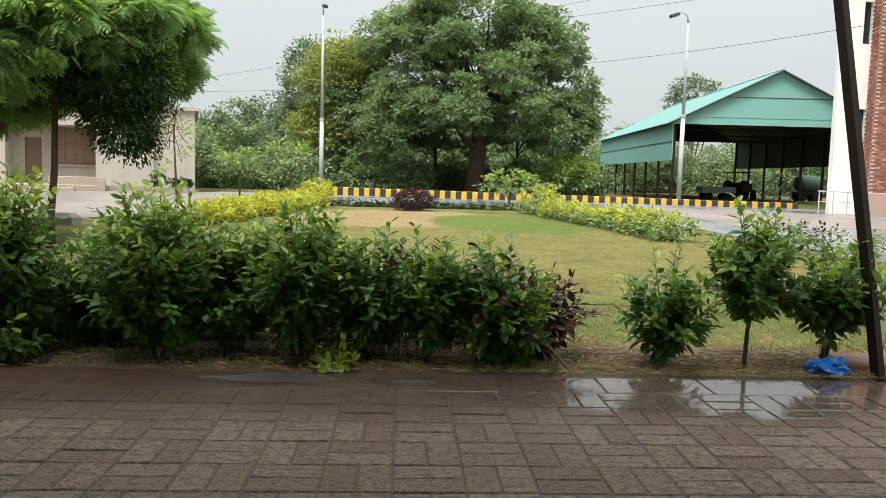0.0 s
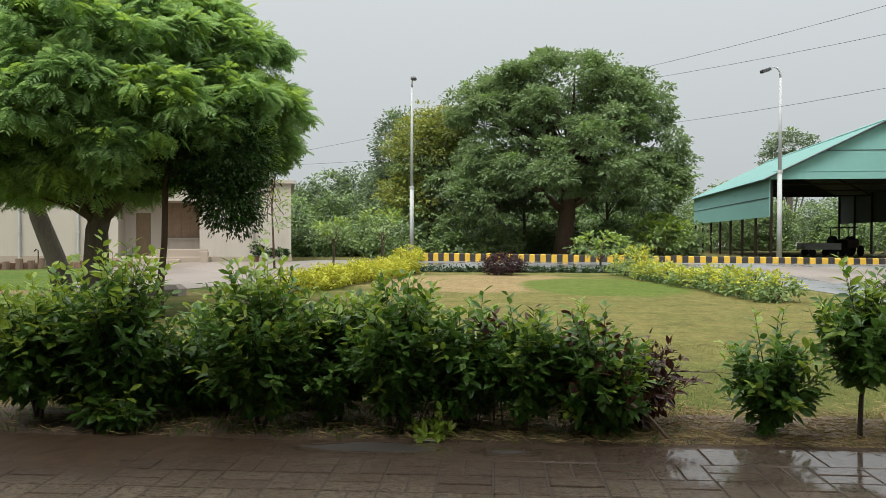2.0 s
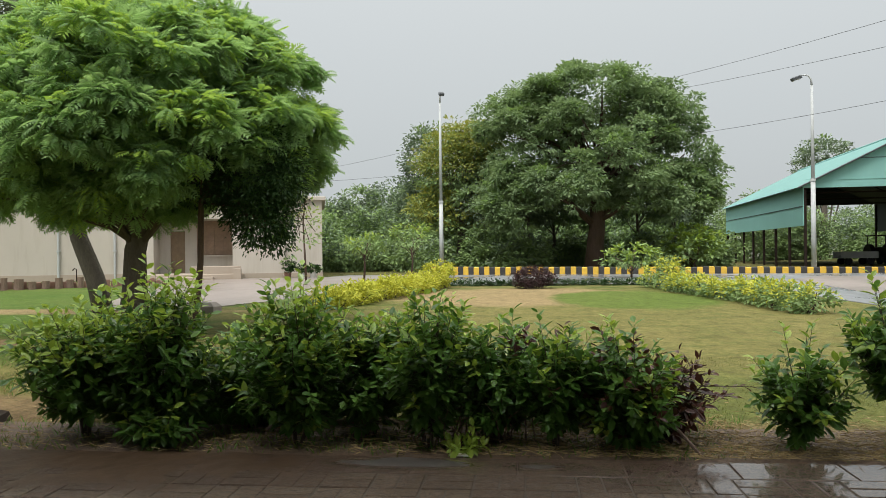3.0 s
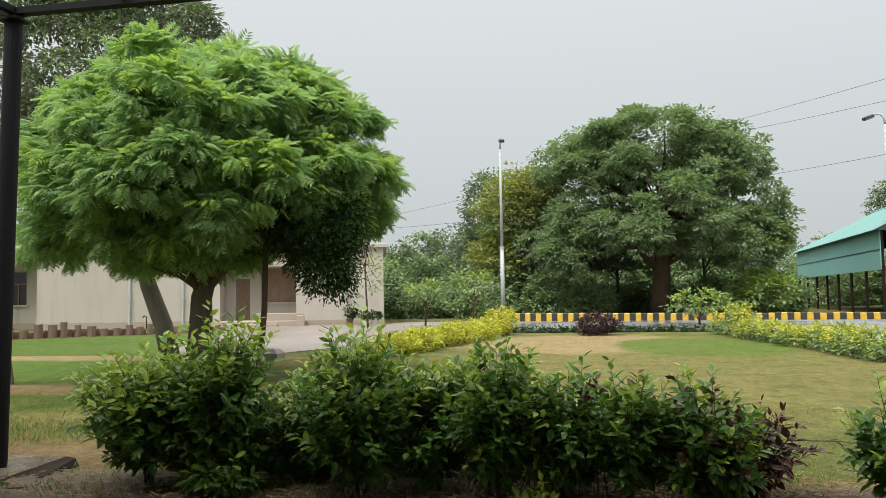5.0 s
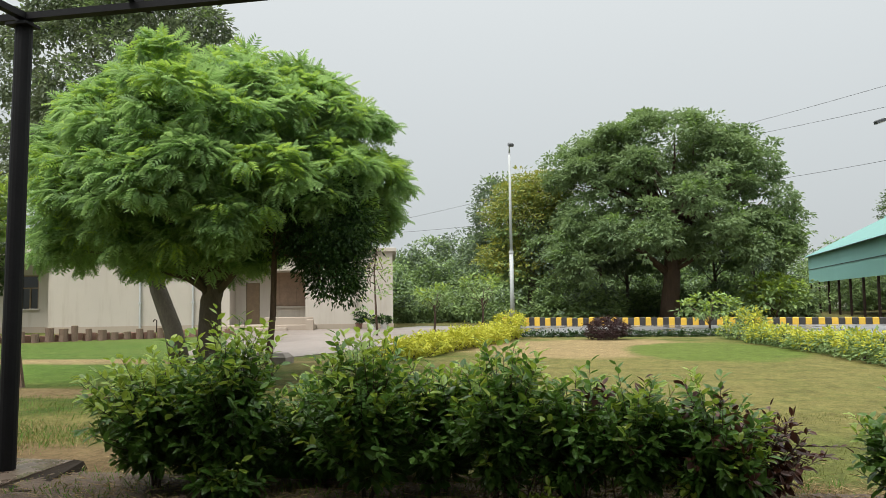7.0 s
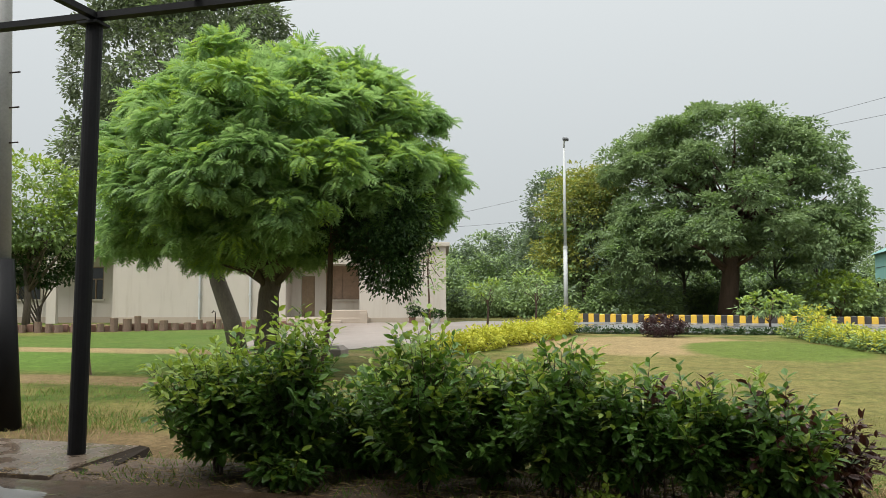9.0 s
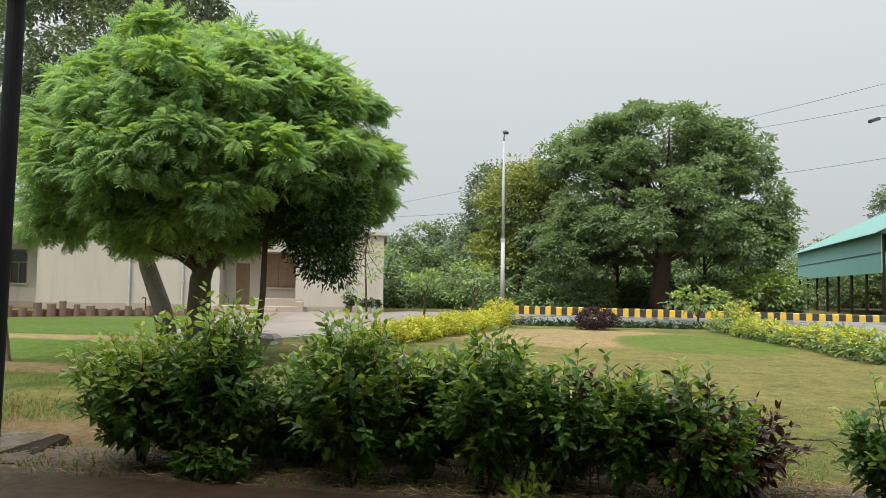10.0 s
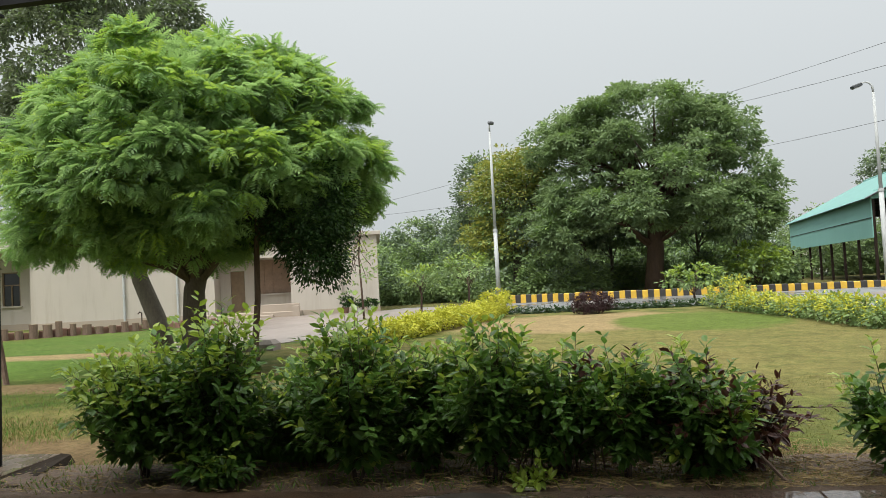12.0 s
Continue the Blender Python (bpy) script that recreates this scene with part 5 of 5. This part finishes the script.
for k in range(34):
    x0, y0 = random.uniform(-0.35, 0.4), random.uniform(-0.12, 0.15)
    a_ = random.uniform(0, 6.28)
    l_ = random.uniform(0.18, 0.42)
    part("twig", Build().tube([(x0, y0, 0), (x0 + 0.3 * l_ * math.cos(a_), y0 + 0.3 * l_ * math.sin(a_), l_ * 0.6), (x0 + 0.9 * l_ * math.cos(a_), y0 + 0.7 * l_ * math.sin(a_), l_ * 0.85)], [0.006, 0.004, 0.002], 4), M_STUMP, dead)
solid("support_stick", Build().tube([(1.02, 4.52, -0.02), (0.86, 4.62, 0.16), (0.72, 4.7, 0.36)], [0.012, 0.011, 0.009], 6), M_STUMP, "thin brown stick propping up a shrub", "stick")

# crumpled blue plastic sheet
bb = bmesh.new()
bmesh.ops.create_icosphere(bb, subdivisions=4, radius=1.0)
for v in bb.verts:
    n_ = noise.noise(v.co * 1.8) * 0.4 + abs(noise.noise(v.co * 4.0)) * 0.25
    r_ = 0.75 + n_
    v.co = Vector((v.co.x * 0.155 * r_, v.co.y * 0.10 * r_, max(-0.01, 0.045 + v.co.z * 0.075 * r_)))
me = bpy.data.meshes.new("plastic_sheet")
bb.to_mesh(me)
bb.free()
me.materials.append(M_BLUEBAG)
bag = tagged(new("plastic_sheet", me), "crumpled bright blue plastic sheet on the soil", "plastic sheet")
bag.location = (2.60, 4.57, 0.0)
solid("paving_stone", Build().box(2.72, 4.6, -0.02, 3.3, 4.9, 0.07, 0.015), M_REDBRICKEDGE, "loose reddish-brown paving stone beside the post", "stone")

# ---- soil bed, straw, grass ----
sb = Build()
nx, ny = 150, 26
for j in range(ny + 1):
    for i in range(nx + 1):
        x, y = -8.5 + 15.5 * i / nx, 4.425 + 1.0 * j / ny
        e = min(1.0, j / 3.0) * min(1.0, (ny - j) / 6.0)
        z = -0.035 + e * (0.035 + 0.030 * noise.noise(Vector((x * 2.2, y * 2.2, 0))) + 0.030 * noise.noise(Vector((x * 9, y * 9, 3))) + 0.018 * noise.noise(Vector((x * 24, y * 24, 7))))
        sb.v.append((x, y, z if j else -0.01))
for j in range(ny):
    for i in range(nx):
        k = j * (nx + 1) + i
        sb.f.append((k, k + 1, k + nx + 2, k + nx + 1))
sb.mi = [0] * len(sb.f)
solid("soil_bed", sb, M_SOIL, "strip of damp brown earth under the shrubs", "soil", "structure", True)

mud = Build()
nx, ny = 96, 34
for j in range(ny + 1):
    for i in range(nx + 1):
        x, y = -4.0 + 3.4 * i / nx, 3.3 + 1.15 * j / ny
        e = 1.0 - ((x + 2.5) / 1.5) ** 2 - ((4.45 - y) / 0.75) ** 2
        n_ = 0.5 * noise.noise(Vector((x * 3, y * 3, 11))) + 0.5 * noise.noise(Vector((x * 11, y * 11, 4))) + 0.35 * noise.noise(Vector((x * 32, y * 32, 9)))
        mud.v.append((x, y, max(-0.03, min(0.018, -0.004 + 0.010 * e + 0.013 * n_))))
for j in range(ny):
    for i in range(nx):
        k = j * (nx + 1) + i
        mud.f.append((k, k + 1, k + nx + 2, k + nx + 1))
mud.mi = [0] * len(mud.f)
solid("mud_wash", mud, M_WASH, "wet brown mud washed over the edge of the paving", "mud", "structure", True)

st = Build()
N = 16000
px = np.stack([rng.uniform(-4.5, 4.5, N), 4.45 + np.abs(rng.normal(0, 0.5, N)), np.full(N, 0.012)], -1)
keep = (px[:, 1] < 6.2) & (rng.random(N) < np.clip(0.45 + 0.25 * px[:, 0], 0.12, 1.0))
px = px[keep]
a = rng.random(len(px)) * 2 * math.pi
scatter(st, BLADE_V, BLADE_F, px, np.stack([np.cos(a), np.sin(a) * 0.5, rng.uniform(0, 0.25, len(px))], -1), rng.uniform(0.03, 0.11, len(px)), width=0.4)
solid("straw_litter", st, M_STRAW, "dry straw scattered over the soil", "straw", "stuff")


def grass(n, x0, x1, y0, y1, size, mats, name, label, keepout=None):
    gb = Build()
    p = np.stack([rng.uniform(x0, x1, n), rng.uniform(y0, y1, n), np.full(n, -0.03)], -1)
    dens = np.array([noise.noise(Vector((q[0] * 0.8, q[1] * 0.8, 5))) for q in p])
    p = p[dens + rng.uniform(-0.4, 0.4, n) > -0.1]
    a = rng.random(len(p)) * 2 * math.pi
    w = np.stack([np.cos(a) * 0.5, np.sin(a) * 0.5, rng.uniform(0.5, 1.2, len(p))], -1)
    scatter(gb, BLADE_V, BLADE_F, p, w, size * rng.uniform(0.6, 1.3, len(p)), mi=(rng.random(len(p)) < 0.5).astype(int))
    solid(name, gb, mats, label, "grass", "stuff")


grass(34000, -2.0, 6.0, 5.0, 9, 0.036, [L_GRASS, L_GRASS], "lawn_grass", "short yellow-green mown lawn grass")
grass(26000, -9, -2.2, 5.2, 10, 0.036, [L_GRASS, L_LUSH], "lawn_grass", "short green lawn grass beside the paving")
grass(9000, 0.6, 4.5, 4.5, 5.6, 0.06, [L_LUSH, M_STRAW], "weed_grass", "short grass and straw growing beside the paving")
grass(3600, -4.0, 1.0, 4.5, 5.4, 0.08, [L_GRASS, L_LUSH], "weed_grass", "tufts of grass growing in the soil bed")
grass(9000, -8.0, -3.0, 5.3, 7.6, 0.05, [M_STRAW, L_GRASS], "dry_grass", "dry yellow grass tufts on bare soil beside the slab")
grass(5000, -8.0, -3.4, 6.2, 9.0, 0.07, [L_LUSH, L_GRASS], "lawn_grass", "uneven green grass tufts on the lawn")
grass(5200, -2.5, -1.5, 5.3, 7.4, 0.26, [L_LUSH, L_LUSH], "lush_grass", "lush long bright green grass behind the shrubs")
solid("litter_scrap", Build().poly([(-0.48, 4.45), (-0.36, 4.44), (-0.34, 4.48), (-0.46, 4.50)], 0.012, 0.006), M_WHITEPAPER, "small white scrap of litter on the soil", "litter")

# ---- puddles on the paving ----
def puddle(x, y, rx, ry, seed):
    pts = []
    for k in range(40):
        t = 2 * math.pi * k / 40
        r = 1 + 0.45 * noise.noise(Vector((math.cos(t) * 1.6 + seed, math.sin(t) * 1.6, seed))) + 0.2 * noise.noise(Vector((math.cos(t) * 5 + seed, math.sin(t) * 5, seed)))
        pts.append((x + rx * r * math.cos(t), y + ry * r * math.sin(t)))
    solid("puddle", Build().poly(pts, 0.006), M_WATER, "shallow puddle of rain water on the brick paving", "puddle", "", False, "puddles")


puddle(-0.72, 4.30, 0.36, 0.085, 1.3)
puddle(0.05, 4.25, 0.12, 0.035, 5.1)
puddle(-4.2, 4.0, 0.5, 0.18, 7.7)

# ---- brick paving: pairs of bricks laid in a basket weave ----
paving = tagged(part("pavement", Build().box(-9.2, -4.2, -0.08, 3.9, 4.42, -0.005), M_MORTAR), "wet brown brick paving laid in basket weave", "pavement", "", "structure")
UNIT = 0.27
HL, HS = UNIT / 2 - 0.004, UNIT / 4 - 0.004
brick_flat = Build().box(-HL, -HS, -0.05, HL, HS, 0.0, 0.005).mesh("brick", M_BRICK)
brick_up = Build().box(-HS, -HL, -0.05, HS, HL, 0.0, 0.005).mesh("brick", M_BRICK)
# a course of long edging blocks between the bricks and the soil
for i in range(22):
    o = new("edging_block", Build().box(-0.296, -0.165, -0.06, 0.296, 0.165, 0.0, 0.006).mesh("edging_block", M_BRICK))
    o.parent = paving
    o.location = (-9.0 + (i + 0.5) * 0.595, 4.26, random.uniform(-0.002, 0.002))
others = Build()
made = 0
for i in range(-37, 12):
    for j in range(0, 31):
        cx, cy = 0.78 + (i + 0.5) * UNIT, 4.09 - (j + 0.5) * UNIT
        if not (-9.15 < cx < 3.85) or cy < -4.1:
            continue
        flat = (i + j) % 2 == 1
        for s in (-UNIT / 4, UNIT / 4):
            x, y = (cx, cy + s) if flat else (cx + s, cy)
            z = random.uniform(-0.002, 0.0025)
            if -1.9 < cx < 2.9 and j < 9 and made < 300:
                o = new("brick", brick_flat if flat else brick_up)
                o.parent = paving
                o.location = (x, y, z)
                o.rotation_euler = (random.uniform(-0.01, 0.01), random.uniform(-0.01, 0.01), random.uniform(-0.012, 0.012))
                made += 1
            else:
                hx, hy = (HL, HS) if flat else (HS, HL)
                others.box(x - hx, y - hy, z - 0.05, x + hx, y + hy, z, 0.005)
tagged(part("brick_field", others, M_BRICK, paving), kind="stuff")
